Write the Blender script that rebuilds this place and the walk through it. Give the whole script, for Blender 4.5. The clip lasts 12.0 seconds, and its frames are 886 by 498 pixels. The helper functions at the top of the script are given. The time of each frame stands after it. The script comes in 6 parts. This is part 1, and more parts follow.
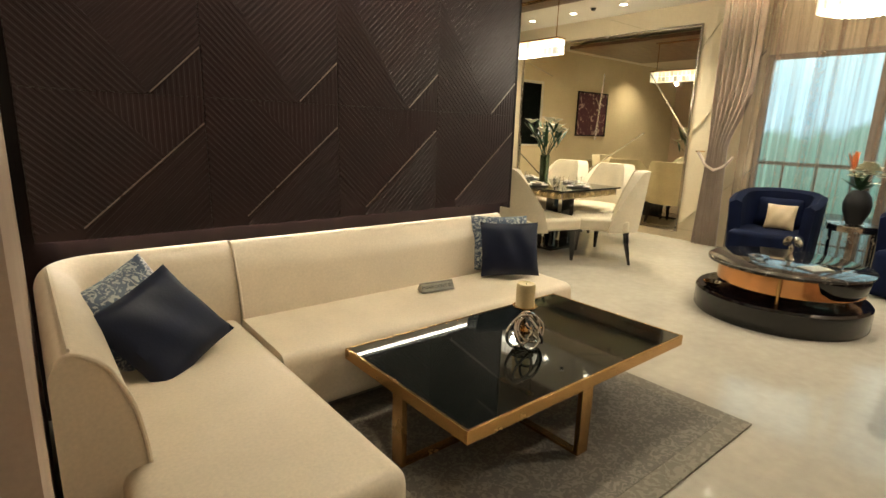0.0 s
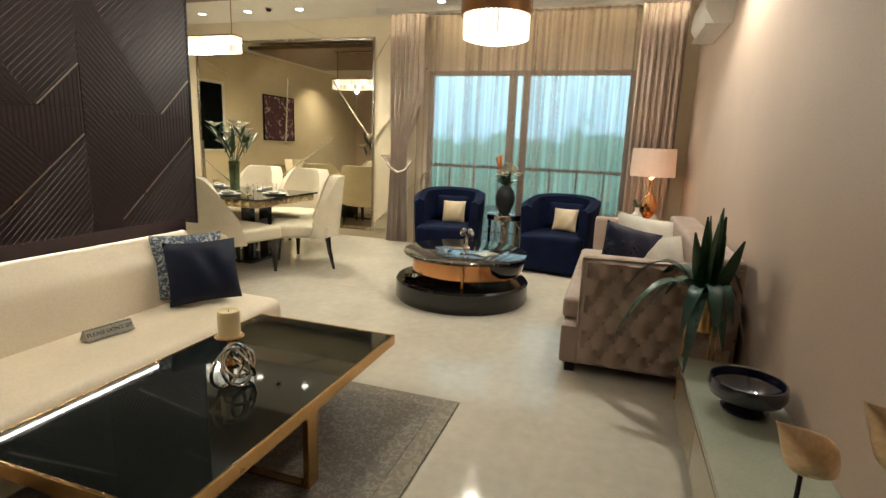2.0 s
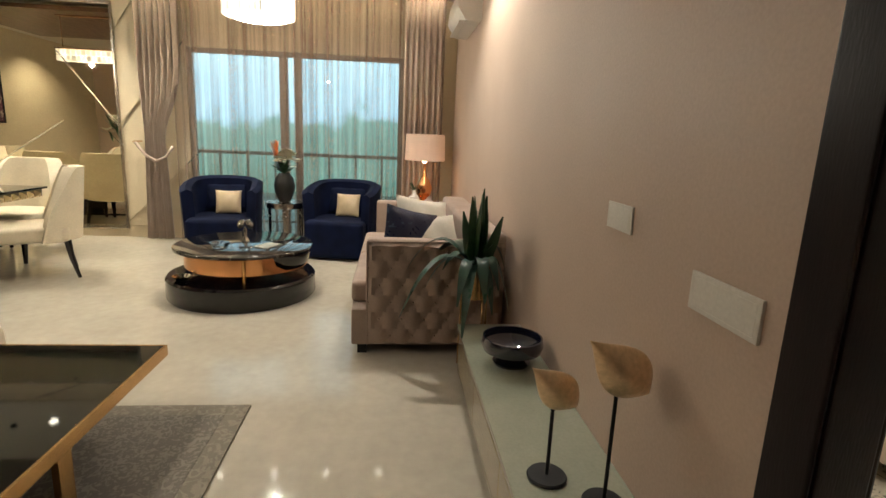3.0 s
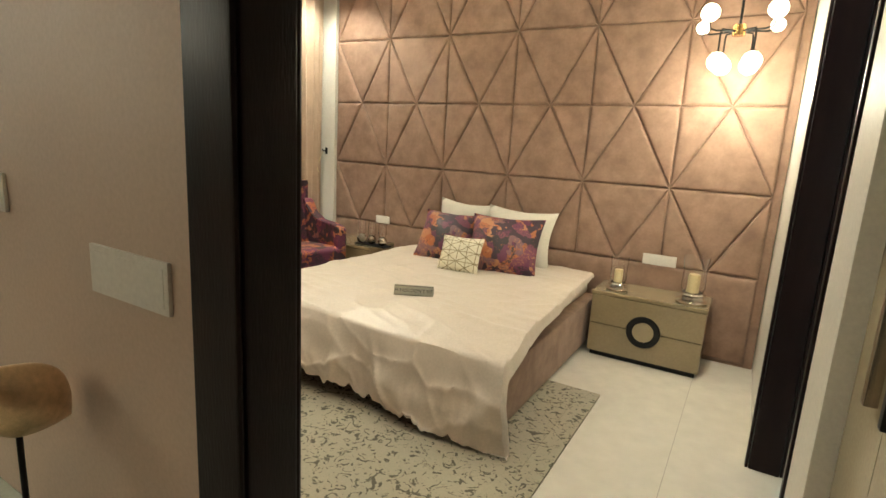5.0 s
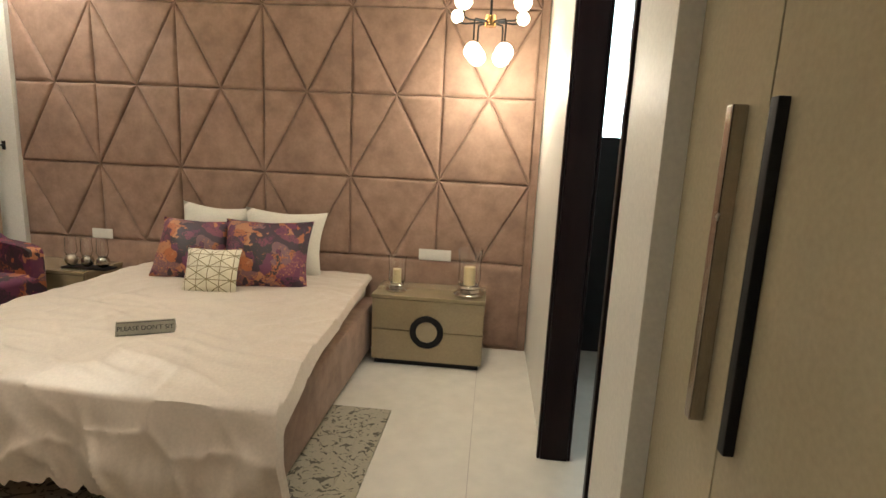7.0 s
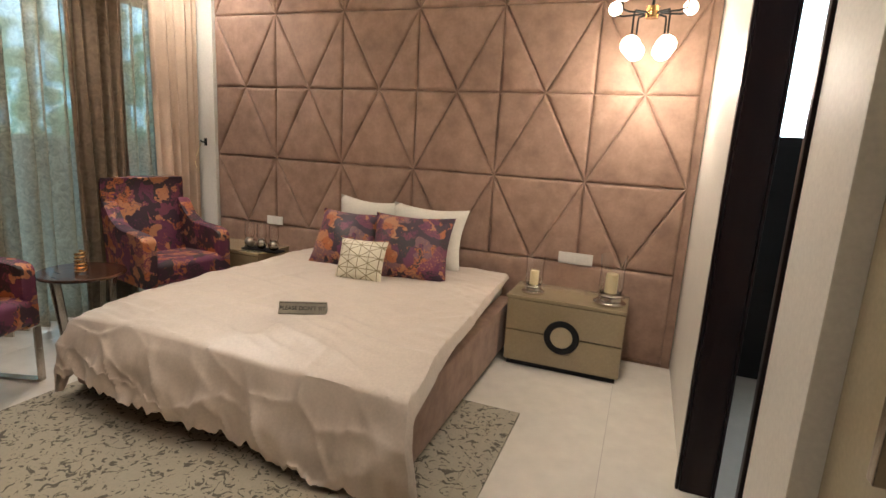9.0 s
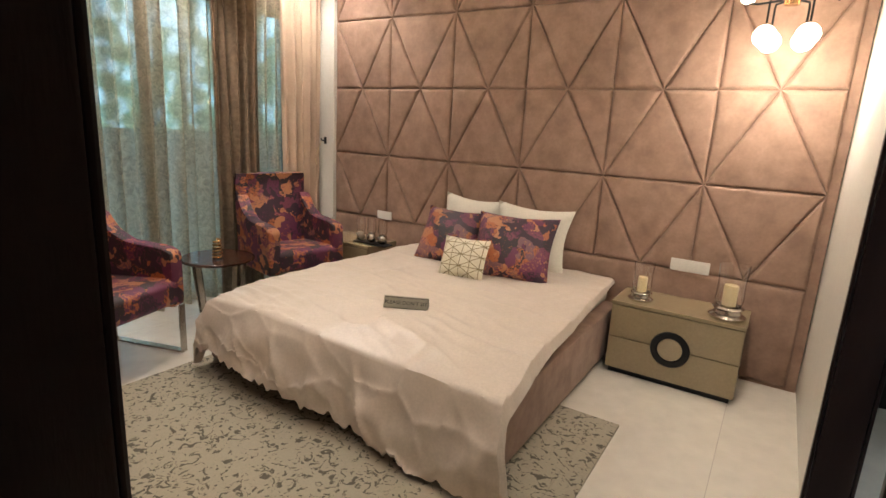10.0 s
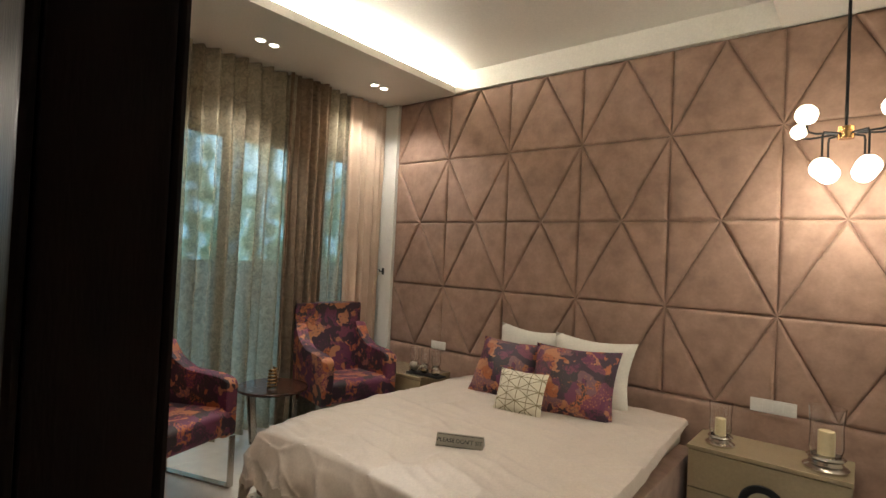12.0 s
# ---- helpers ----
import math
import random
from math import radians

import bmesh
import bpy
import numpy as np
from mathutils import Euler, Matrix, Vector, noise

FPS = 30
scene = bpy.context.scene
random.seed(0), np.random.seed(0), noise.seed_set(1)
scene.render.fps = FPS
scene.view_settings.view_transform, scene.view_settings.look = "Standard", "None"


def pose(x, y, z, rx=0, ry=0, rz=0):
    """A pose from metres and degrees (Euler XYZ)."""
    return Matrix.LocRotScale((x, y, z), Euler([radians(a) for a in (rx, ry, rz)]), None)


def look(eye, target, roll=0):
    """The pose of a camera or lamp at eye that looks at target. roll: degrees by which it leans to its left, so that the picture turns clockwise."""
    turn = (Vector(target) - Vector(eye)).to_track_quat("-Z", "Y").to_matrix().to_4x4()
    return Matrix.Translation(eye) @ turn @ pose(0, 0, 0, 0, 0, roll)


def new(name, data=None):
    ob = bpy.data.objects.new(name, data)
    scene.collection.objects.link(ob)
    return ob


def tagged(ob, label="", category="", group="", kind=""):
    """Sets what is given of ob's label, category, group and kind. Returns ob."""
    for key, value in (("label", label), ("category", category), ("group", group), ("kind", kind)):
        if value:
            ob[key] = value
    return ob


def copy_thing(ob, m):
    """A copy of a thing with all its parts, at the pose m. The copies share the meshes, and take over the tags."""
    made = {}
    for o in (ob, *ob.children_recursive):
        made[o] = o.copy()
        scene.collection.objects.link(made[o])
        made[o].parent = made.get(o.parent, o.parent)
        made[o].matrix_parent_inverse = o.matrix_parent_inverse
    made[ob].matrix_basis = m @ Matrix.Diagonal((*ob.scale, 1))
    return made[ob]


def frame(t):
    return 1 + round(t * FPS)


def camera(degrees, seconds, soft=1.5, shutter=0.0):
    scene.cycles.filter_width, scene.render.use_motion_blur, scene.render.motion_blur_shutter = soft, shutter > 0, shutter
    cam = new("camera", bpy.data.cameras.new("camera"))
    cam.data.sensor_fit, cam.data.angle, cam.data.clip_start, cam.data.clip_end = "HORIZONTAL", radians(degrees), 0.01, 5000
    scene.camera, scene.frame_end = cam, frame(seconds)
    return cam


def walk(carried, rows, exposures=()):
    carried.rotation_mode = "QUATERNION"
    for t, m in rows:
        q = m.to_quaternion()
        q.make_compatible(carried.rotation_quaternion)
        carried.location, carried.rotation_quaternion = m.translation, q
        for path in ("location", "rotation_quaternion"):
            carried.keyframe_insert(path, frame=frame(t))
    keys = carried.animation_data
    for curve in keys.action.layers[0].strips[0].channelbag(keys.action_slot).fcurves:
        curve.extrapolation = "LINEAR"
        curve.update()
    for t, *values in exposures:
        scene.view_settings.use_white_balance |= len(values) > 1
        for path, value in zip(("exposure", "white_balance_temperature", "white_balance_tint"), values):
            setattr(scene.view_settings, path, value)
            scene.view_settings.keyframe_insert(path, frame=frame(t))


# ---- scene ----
cam = camera(80.9, 12.0)
EXPOSURES = [(0, 0.10, 6550, 2), (1.5, 0.14, 6100, 2), (2.5, -0.04, 6000, 4), (3.5, 0.06, 6350, 7), (5.5, 0.0, 6350, -4), (6.0, 0.04, 6350, -2), (6.5, -0.2, 6300, 1), (8.5, -0.38, 6150, 12), (10.5, -0.2, 6300, 13), (12, -0.72, 6050, 8)]
PATH = [
    (0, (0.034, 0.025, 1.354), (1.273, 1.53, 0.908), 1.8),
    (0.5, (0.085, 0.034, 1.355), (1.409, 1.481, 0.964), 1.6),
    (1, (0.115, 0.07, 1.358), (1.627, 1.326, 0.987), 1.9),
    (1.5, (0.139, 0.104, 1.361), (1.853, 1.064, 0.986), 2.1),
    (2, (0.172, 0.138, 1.362), (2.038, 0.741, 0.97), 2.2),
    (2.5, (0.175, 0.152, 1.363), (2.122, 0.374, 0.96), 2.4),
    (3, (0.171, 0.12, 1.372), (2.118, -0.075, 0.956), 2.4),
    (3.5, (0.163, 0.08, 1.389), (1.996, -0.596, 0.958), 2.2),
    (5.5, (0.305, -0.187, 1.283), (0.965, -2.038, 0.914), 3.2),
    (6, (0.331, -0.272, 1.289), (0.684, -2.207, 0.924), 2.9),
    (6.5, (0.394, -0.433, 1.275), (0.546, -2.395, 0.92), 2.8),
    (8.5, (0.386, -0.535, 1.303), (0.893, -2.432, 0.921), 3.0),
    (9, (0.385, -0.512, 1.296), (1.081, -2.344, 0.899), 3.3),
    (9.5, (0.367, -0.51, 1.307), (1.282, -2.237, 0.883), 3.3),
    (10, (0.369, -0.507, 1.333), (1.417, -2.152, 0.891), 3.1),
    (10.5, (0.369, -0.498, 1.331), (1.501, -2.106, 0.967), 3.1),
    (11, (0.366, -0.509, 1.34), (1.566, -2.096, 1.135), 2.8),
    (11.5, (0.371, -0.502, 1.349), (1.614, -2.068, 1.306), 2.6),
    (12, (0.382, -0.513, 1.344), (1.643, -2.065, 1.379), 2.7),
]
walk(cam, [(t, look(eye, target, roll)) for t, eye, target, roll in PATH], EXPOSURES)

# ---- world and large lights ----
world = bpy.data.worlds.new("world")
scene.world = world
world.use_nodes = True
_n, _l = world.node_tree.nodes, world.node_tree.links
_sky = _n.new("ShaderNodeTexSky")
_sky.sky_type = "NISHITA"
_sky.sun_disc = False
_sky.sun_elevation, _sky.sun_rotation = radians(38), radians(200)
_l.new(_sky.outputs[0], _n["Background"].inputs[0])
_n["Background"].inputs[1].default_value = 0.14


def lamp(kind, place, target, power, colour, size=0.1, size_y=0.0, spot=70, blend=0.6):
    d = bpy.data.lights.new(kind.lower() + "_light", kind)
    d.energy, d.color = power, colour
    if kind == "AREA":
        d.shape, d.size, d.size_y = "RECTANGLE", size, size_y or size
    elif kind == "SPOT":
        d.spot_size, d.spot_blend, d.shadow_soft_size = radians(spot), blend, size
    elif kind == "SUN":
        d.angle = radians(size)
    else:
        d.shadow_soft_size = size
    ob = new(kind.lower() + "_light", d)
    ob.matrix_world = look(place, target)
    return ob


WARM, SOFT = (1.0, 0.87, 0.70), (1.0, 0.90, 0.77)
lamp("SUN", (0, 0, 9), (-3, 3.2, 6), 0.8, (1, 0.97, 0.92), 40)
# recessed downlights: living room, dining, bedroom; several spots without a fitting are added fill
for x, y, p in ((0.6, 2.30, 50), (1.35, 2.30, 54), (2.1, 2.30, 56), (0.9, 0.3, 10), (3.6, 2.0, 45)):
    lamp("SPOT", (x, y, 2.96), (x, y, 0), p, WARM, 0.04, spot=115, blend=0.8)
for y in (0.25, 0.93, 1.60, 2.28):
    lamp("SPOT", (6.38, y, 2.98), (6.46, y, 0), 48, WARM, 0.03, spot=90, blend=0.6)
lamp("SPOT", (4.15, -0.30, 2.98), (3.9, -0.05, 0), 150, SOFT, 0.025, spot=125, blend=0.5)
for y in (4.24, 5.04, 5.80):
    lamp("SPOT", (6.42, y, 2.98), (6.50, y, 0), 75, WARM, 0.03, spot=120, blend=0.6)
for x, y in ((5.8, 3.5), (5.7, 6.0), (3.9, 6.0), (2.3, 5.0), (2.3, 6.6)):
    lamp("SPOT", (x, y, 2.98), (x, y, 0), 165, WARM, 0.04, spot=125, blend=0.8)

# ---- materials ----
def mat(name, colour, rough=0.6, metal=0.0, second=None, scale=8.0, fine=90.0, vary=0.35, bump=0.15, bump_scale=220.0, coat=0.0,
        sheen=0.0, stretch=(1, 1, 1), rough_vary=0.1, spec=0.5):
    """A surface with a broad and a fine variation of colour, a varied gloss and a fine relief."""
    m = bpy.data.materials.new(name)
    m.use_nodes = True
    n, l = m.node_tree.nodes, m.node_tree.links
    p = n["Principled BSDF"]
    co = n.new("ShaderNodeTexCoord")
    mp = n.new("ShaderNodeMapping")
    mp.inputs["Scale"].default_value = stretch
    l.new(co.outputs["Object"], mp.inputs[0])
    a, b = n.new("ShaderNodeTexNoise"), n.new("ShaderNodeTexNoise")
    a.inputs["Scale"].default_value, b.inputs["Scale"].default_value = scale, fine
    a.inputs["Detail"].default_value, b.inputs["Detail"].default_value = 4, 2
    mix, mix2 = n.new("ShaderNodeMix"), n.new("ShaderNodeMix")
    mix.data_type = mix2.data_type = "RGBA"
    second = second or tuple(c * (1 - vary) for c in colour)
    ramp = n.new("ShaderNodeValToRGB")
    ramp.color_ramp.elements[0].position, ramp.color_ramp.elements[1].position = 0.3, 0.7
    l.new(mp.outputs[0], a.inputs[0]), l.new(mp.outputs[0], b.inputs[0])
    l.new(a.outputs[0], ramp.inputs[0]), l.new(ramp.outputs[0], mix.inputs[0])
    mix.inputs[6].default_value, mix.inputs[7].default_value = (*colour, 1), (*second, 1)
    mix2.blend_type = "MULTIPLY"
    mix2.inputs[0].default_value = 0.22
    l.new(mix.outputs[2], mix2.inputs[6]), l.new(b.outputs[0], mix2.inputs[7])
    l.new(mix2.outputs[2], p.inputs["Base Color"])
    mr = n.new("ShaderNodeMapRange")
    mr.inputs[3].default_value, mr.inputs[4].default_value = max(0.0, rough - rough_vary), min(1.0, rough + rough_vary)
    l.new(a.outputs[0], mr.inputs[0]), l.new(mr.outputs[0], p.inputs["Roughness"])
    p.inputs["Metallic"].default_value = metal
    p.inputs["Specular IOR Level"].default_value = spec
    p.inputs["Coat Weight"].default_value = coat
    p.inputs["Coat Roughness"].default_value = 0.04
    p.inputs["Sheen Weight"].default_value = sheen
    if bump:
        t, bp = n.new("ShaderNodeTexNoise"), n.new("ShaderNodeBump")
        t.inputs["Scale"].default_value, t.inputs["Detail"].default_value = bump_scale, 3
        bp.inputs["Strength"].default_value, bp.inputs["Distance"].default_value = bump, 0.004
        l.new(mp.outputs[0], t.inputs[0]), l.new(t.outputs[0], bp.inputs["Height"]), l.new(bp.outputs[0], p.inputs["Normal"])
    return m


def glow(name, colour, strength):
    m = bpy.data.materials.new(name)
    m.use_nodes = True
    p = m.node_tree.nodes["Principled BSDF"]
    p.inputs["Base Color"].default_value = (0.8, 0.8, 0.8, 1)
    p.inputs["Emission Color"].default_value = (*colour, 1)
    p.inputs["Emission Strength"].default_value = strength
    return m


def sparkle(name, colour, low, high):
    """Lit cut glass: each piece glows a little differently."""
    m = glow(name, colour, low)
    n, l = m.node_tree.nodes, m.node_tree.links
    oi, mr = n.new("ShaderNodeObjectInfo"), n.new("ShaderNodeMapRange")
    mr.inputs[3].default_value, mr.inputs[4].default_value = low, high
    l.new(oi.outputs["Random"], mr.inputs[0]), l.new(mr.outputs[0], n["Principled BSDF"].inputs["Emission Strength"])
    n["Principled BSDF"].inputs["Roughness"].default_value = 0.1
    return m


def glass(name, colour=(1, 1, 1), rough=0.0):
    m = bpy.data.materials.new(name)
    m.use_nodes = True
    p = m.node_tree.nodes["Principled BSDF"]
    p.inputs["Base Color"].default_value = (*colour, 1)
    p.inputs["Transmission Weight"].default_value = 1.0
    p.inputs["Roughness"].default_value = rough
    p.inputs["IOR"].default_value = 1.45
    return m


def sheer(name, colour, clear, spread=0.15, crinkle=30, through_light=0.4, dense=0.40):
    """A thin woven cloth: part of the light goes straight through, part scatters; its weave is denser in upright streaks."""
    m = bpy.data.materials.new(name)
    m.use_nodes = True
    n, l = m.node_tree.nodes, m.node_tree.links
    n.remove(n["Principled BSDF"])
    co, w, mp, st, mr = n.new("ShaderNodeTexCoord"), n.new("ShaderNodeTexNoise"), n.new("ShaderNodeMapping"), n.new("ShaderNodeTexNoise"), n.new("ShaderNodeMapRange")
    w.inputs["Scale"].default_value, w.inputs["Detail"].default_value, w.inputs["Distortion"].default_value = crinkle, 6, 1.5
    mp.inputs["Scale"].default_value = (1, 13, 0.18)
    st.inputs["Scale"].default_value, st.inputs["Detail"].default_value = 1.6, 4
    l.new(co.outputs["Object"], w.inputs[0]), l.new(co.outputs["Object"], mp.inputs[0]), l.new(mp.outputs[0], st.inputs[0])
    mr.inputs[1].default_value, mr.inputs[2].default_value = 0.3, 0.7
    mr.inputs[3].default_value, mr.inputs[4].default_value = max(0.0, clear - spread), clear + spread
    l.new(st.outputs[0], mr.inputs[0])
    d, t, c = n.new("ShaderNodeBsdfDiffuse"), n.new("ShaderNodeBsdfTranslucent"), n.new("ShaderNodeBsdfTransparent")
    mx = n.new("ShaderNodeMix")
    mx.data_type = "RGBA"
    mx.inputs[6].default_value, mx.inputs[7].default_value = (*[v * dense for v in colour], 1), (*colour, 1)
    sm = n.new("ShaderNodeMapRange")
    sm.inputs[1].default_value, sm.inputs[2].default_value = 0.65, 1.35
    ad = n.new("ShaderNodeMath")
    l.new(w.outputs[0], ad.inputs[0]), l.new(st.outputs[0], ad.inputs[1]), l.new(ad.outputs[0], sm.inputs[0]), l.new(sm.outputs[0], mx.inputs[0])
    bp = n.new("ShaderNodeBump")
    bp.inputs["Strength"].default_value, bp.inputs["Distance"].default_value = 0.4, 0.006
    l.new(w.outputs[0], bp.inputs["Height"]), l.new(bp.outputs[0], d.inputs["Normal"])
    l.new(mx.outputs[2], d.inputs[0]), l.new(mx.outputs[2], t.inputs[0])
    a, b = n.new("ShaderNodeMixShader"), n.new("ShaderNodeMixShader")
    a.inputs[0].default_value = through_light
    l.new(mr.outputs[0], b.inputs[0])
    l.new(d.outputs[0], a.inputs[1]), l.new(t.outputs[0], a.inputs[2])
    l.new(a.outputs[0], b.inputs[1]), l.new(c.outputs[0], b.inputs[2])
    l.new(b.outputs[0], n["Material Output"].inputs[0])
    return m


M_WALL = mat("beige_wall_paint", (0.56, 0.43, 0.34), 0.55, vary=0.06, bump=0.06, bump_scale=60, scale=2)
M_WALLCREAM = mat("cream_wall_paint", (0.70, 0.60, 0.42), 0.55, vary=0.06, bump=0.06, bump_scale=60, scale=2)
M_WHITE = mat("white_paint", (0.78, 0.75, 0.68), 0.5, vary=0.05, bump=0.05, bump_scale=60, scale=2)
M_MARBLE = mat("cream_marble", (0.56, 0.51, 0.42), 0.06, vary=0.16, bump=0.0, scale=1.6, fine=14, rough_vary=0.02, spec=0.32)
M_GROUT = mat("tile_grout", (0.46, 0.42, 0.36), 0.8, vary=0.1)
M_TILE = mat("white_tile", (0.72, 0.67, 0.58), 0.16, vary=0.05, bump=0.0, scale=1.2, fine=10, rough_vary=0.05)
M_DARKWOOD = mat("dark_wood_veneer", (0.016, 0.009, 0.009), 0.34, second=(0.009, 0.005, 0.006), spec=0.12, scale=3, fine=40, bump=0.12, bump_scale=40, stretch=(6, 6, 1))
M_RIB = mat("dark_ribbed_panel", (0.032, 0.016, 0.017), 0.42, spec=0.32, second=(0.021, 0.011, 0.012), scale=3, fine=60, bump=0.1)
M_BRONZE = mat("bronze_inlay", (0.50, 0.42, 0.38), 0.3, 1.0, bump=0.0)
M_SOFA = mat("cream_leather", (0.74, 0.63, 0.47), 0.45, vary=0.1, bump=0.12, bump_scale=160, scale=4)
M_NAVY = mat("navy_satin", (0.005, 0.009, 0.028), 0.5, vary=0.3, bump=0.15, bump_scale=120, spec=0.25)
M_VELVET = mat("navy_velvet", (0.0025, 0.007, 0.032), 0.85, vary=0.5, bump=0.15, bump_scale=140, spec=0.15, scale=5)
M_TAUPE = mat("taupe_velvet", (0.37, 0.275, 0.22), 0.7, vary=0.2, bump=0.15, bump_scale=160, sheen=0.15, scale=5)
M_CREAMFAB = mat("cream_fabric", (0.68, 0.60, 0.44), 0.6, vary=0.08, bump=0.12, bump_scale=180)
M_GOLD = mat("brushed_gold", (0.66, 0.40, 0.16), 0.24, 1.0, vary=0.12, bump=0.05)
M_COPPER = mat("polished_copper", (0.85, 0.42, 0.18), 0.18, 1.0, vary=0.1, bump=0.0)
M_STEEL = mat("brushed_steel", (0.55, 0.50, 0.44), 0.25, 1.0, vary=0.12, bump=0.04)
M_BLACKGLASS = mat("black_glass", (0.006, 0.008, 0.007), 0.04, vary=0.1, bump=0.0, coat=0.0, rough_vary=0.02)
M_BLACK = mat("black_lacquer", (0.006, 0.005, 0.006), 0.10, vary=0.2, bump=0.0, coat=0.15, rough_vary=0.04)
# black metal parts; also the painted gloom on the inner room's walls
M_BLACKMATT = mat("black_metal_and_gloom", (0.008, 0.008, 0.009), 0.5, vary=0.2, bump=0.05, spec=0.25)
M_PLASTIC = mat("white_plastic", (0.75, 0.72, 0.66), 0.35, vary=0.04, bump=0.0)
M_SUEDE = mat("tan_suede", (0.36, 0.228, 0.163), 0.75, second=(0.240, 0.146, 0.102), scale=10, fine=60, bump=0.28, bump_scale=150, sheen=0.1)
M_SHEET = mat("ivory_satin_sheet", (0.66, 0.57, 0.48), 0.37, vary=0.04, bump=0.13, bump_scale=24, scale=5, rough_vary=0.03)
for _q in M_SHEET.node_tree.nodes:
    if _q.bl_idname == "ShaderNodeBump":
        _q.inputs["Distance"].default_value = 0.007
        _q.inputs["Height"].links[0].from_node.inputs["Detail"].default_value = 1.5
M_PILLOW = mat("white_cotton", (0.72, 0.68, 0.58), 0.65, vary=0.06, bump=0.2, bump_scale=40)
M_NIGHT = mat("taupe_gloss_lacquer", (0.33, 0.26, 0.155), 0.14, vary=0.06, bump=0.0, coat=0.7, rough_vary=0.03)
M_WARD = mat("beige_glass_front", (0.40, 0.34, 0.23), 0.10, vary=0.05, bump=0.0, rough_vary=0.02, spec=0.10)
M_MIRROR = mat("mirror_silver", (0.80, 0.74, 0.58), 0.015, 1.0, vary=0.0, bump=0.0, rough_vary=0.01)
M_DRAPE = mat("taupe_satin_drape", (0.42, 0.33, 0.26), 0.45, vary=0.15, bump=0.1, bump_scale=120, sheen=0.3)
M_DRAPEBED = mat("pinkish_drape", (0.55, 0.41, 0.30), 0.55, vary=0.15, bump=0.1, bump_scale=120)
M_SHEER = sheer("taupe_sheer", (0.42, 0.30, 0.225), 0.46, 0.2)
M_SHEERBED = sheer("grey_sheer", (0.60, 0.52, 0.38), 0.18, 0.20, 26, 0.52)
M_GREEN = mat("leaf_green", (0.025, 0.085, 0.028), 0.35, vary=0.5, bump=0.1, scale=20)
M_LEAFDARK = mat("dark_leaf", (0.028, 0.085, 0.060), 0.3, vary=0.5, bump=0.1, scale=20)
M_CANDLE = mat("ivory_wax", (0.72, 0.58, 0.32), 0.5, vary=0.1, bump=0.05)
M_GLASS = glass("clear_glass")
M_CRYSTAL = sparkle("lit_crystal", (1.0, 0.88, 0.68), 0.55, 2.2)
M_BULB = glow("lit_globe", (1.0, 0.84, 0.60), 11)
M_LED = glow("led_strip", (1.0, 0.86, 0.66), 185)
M_LEDSOFA = glow("sofa_led_strip", (1.0, 0.86, 0.70), 38)
M_LEDSOFT = glow("curtain_led_strip", (1.0, 0.82, 0.58), 34)
M_SPOTLED = glow("downlight_led", (1.0, 0.88, 0.68), 25)


def two_tone(name, ca, cb, scale, level, rough=0.9, third=None, bump=0.4):
    """A patterned cloth or pile: blotches of a second colour, with a warped noise."""
    m = mat(name, ca, rough, second=cb, scale=scale, fine=120, bump=bump, bump_scale=300)
    n, l = m.node_tree.nodes, m.node_tree.links
    r = [q for q in n if q.bl_idname == "ShaderNodeValToRGB"][0].color_ramp
    r.elements[0].position, r.elements[1].position = level, level + 0.05
    t = [q for q in n if q.bl_idname == "ShaderNodeTexNoise"][0]
    t.inputs["Distortion"].default_value = 2.2
    return m


M_RUG = two_tone("grey_patterned_pile", (0.15, 0.13, 0.105), (0.23, 0.205, 0.165), 26, 0.5)
M_RUGEDGE = two_tone("grey_border_pile", (0.20, 0.175, 0.135), (0.27, 0.24, 0.185), 16, 0.5)
M_RUGBED = two_tone("beige_patterned_pile", (0.36, 0.32, 0.24), (0.10, 0.09, 0.065), 21, 0.555)
M_SILVERPAT = two_tone("silver_brocade", (0.03, 0.05, 0.09), (0.35, 0.36, 0.34), 30, 0.52, 0.4)


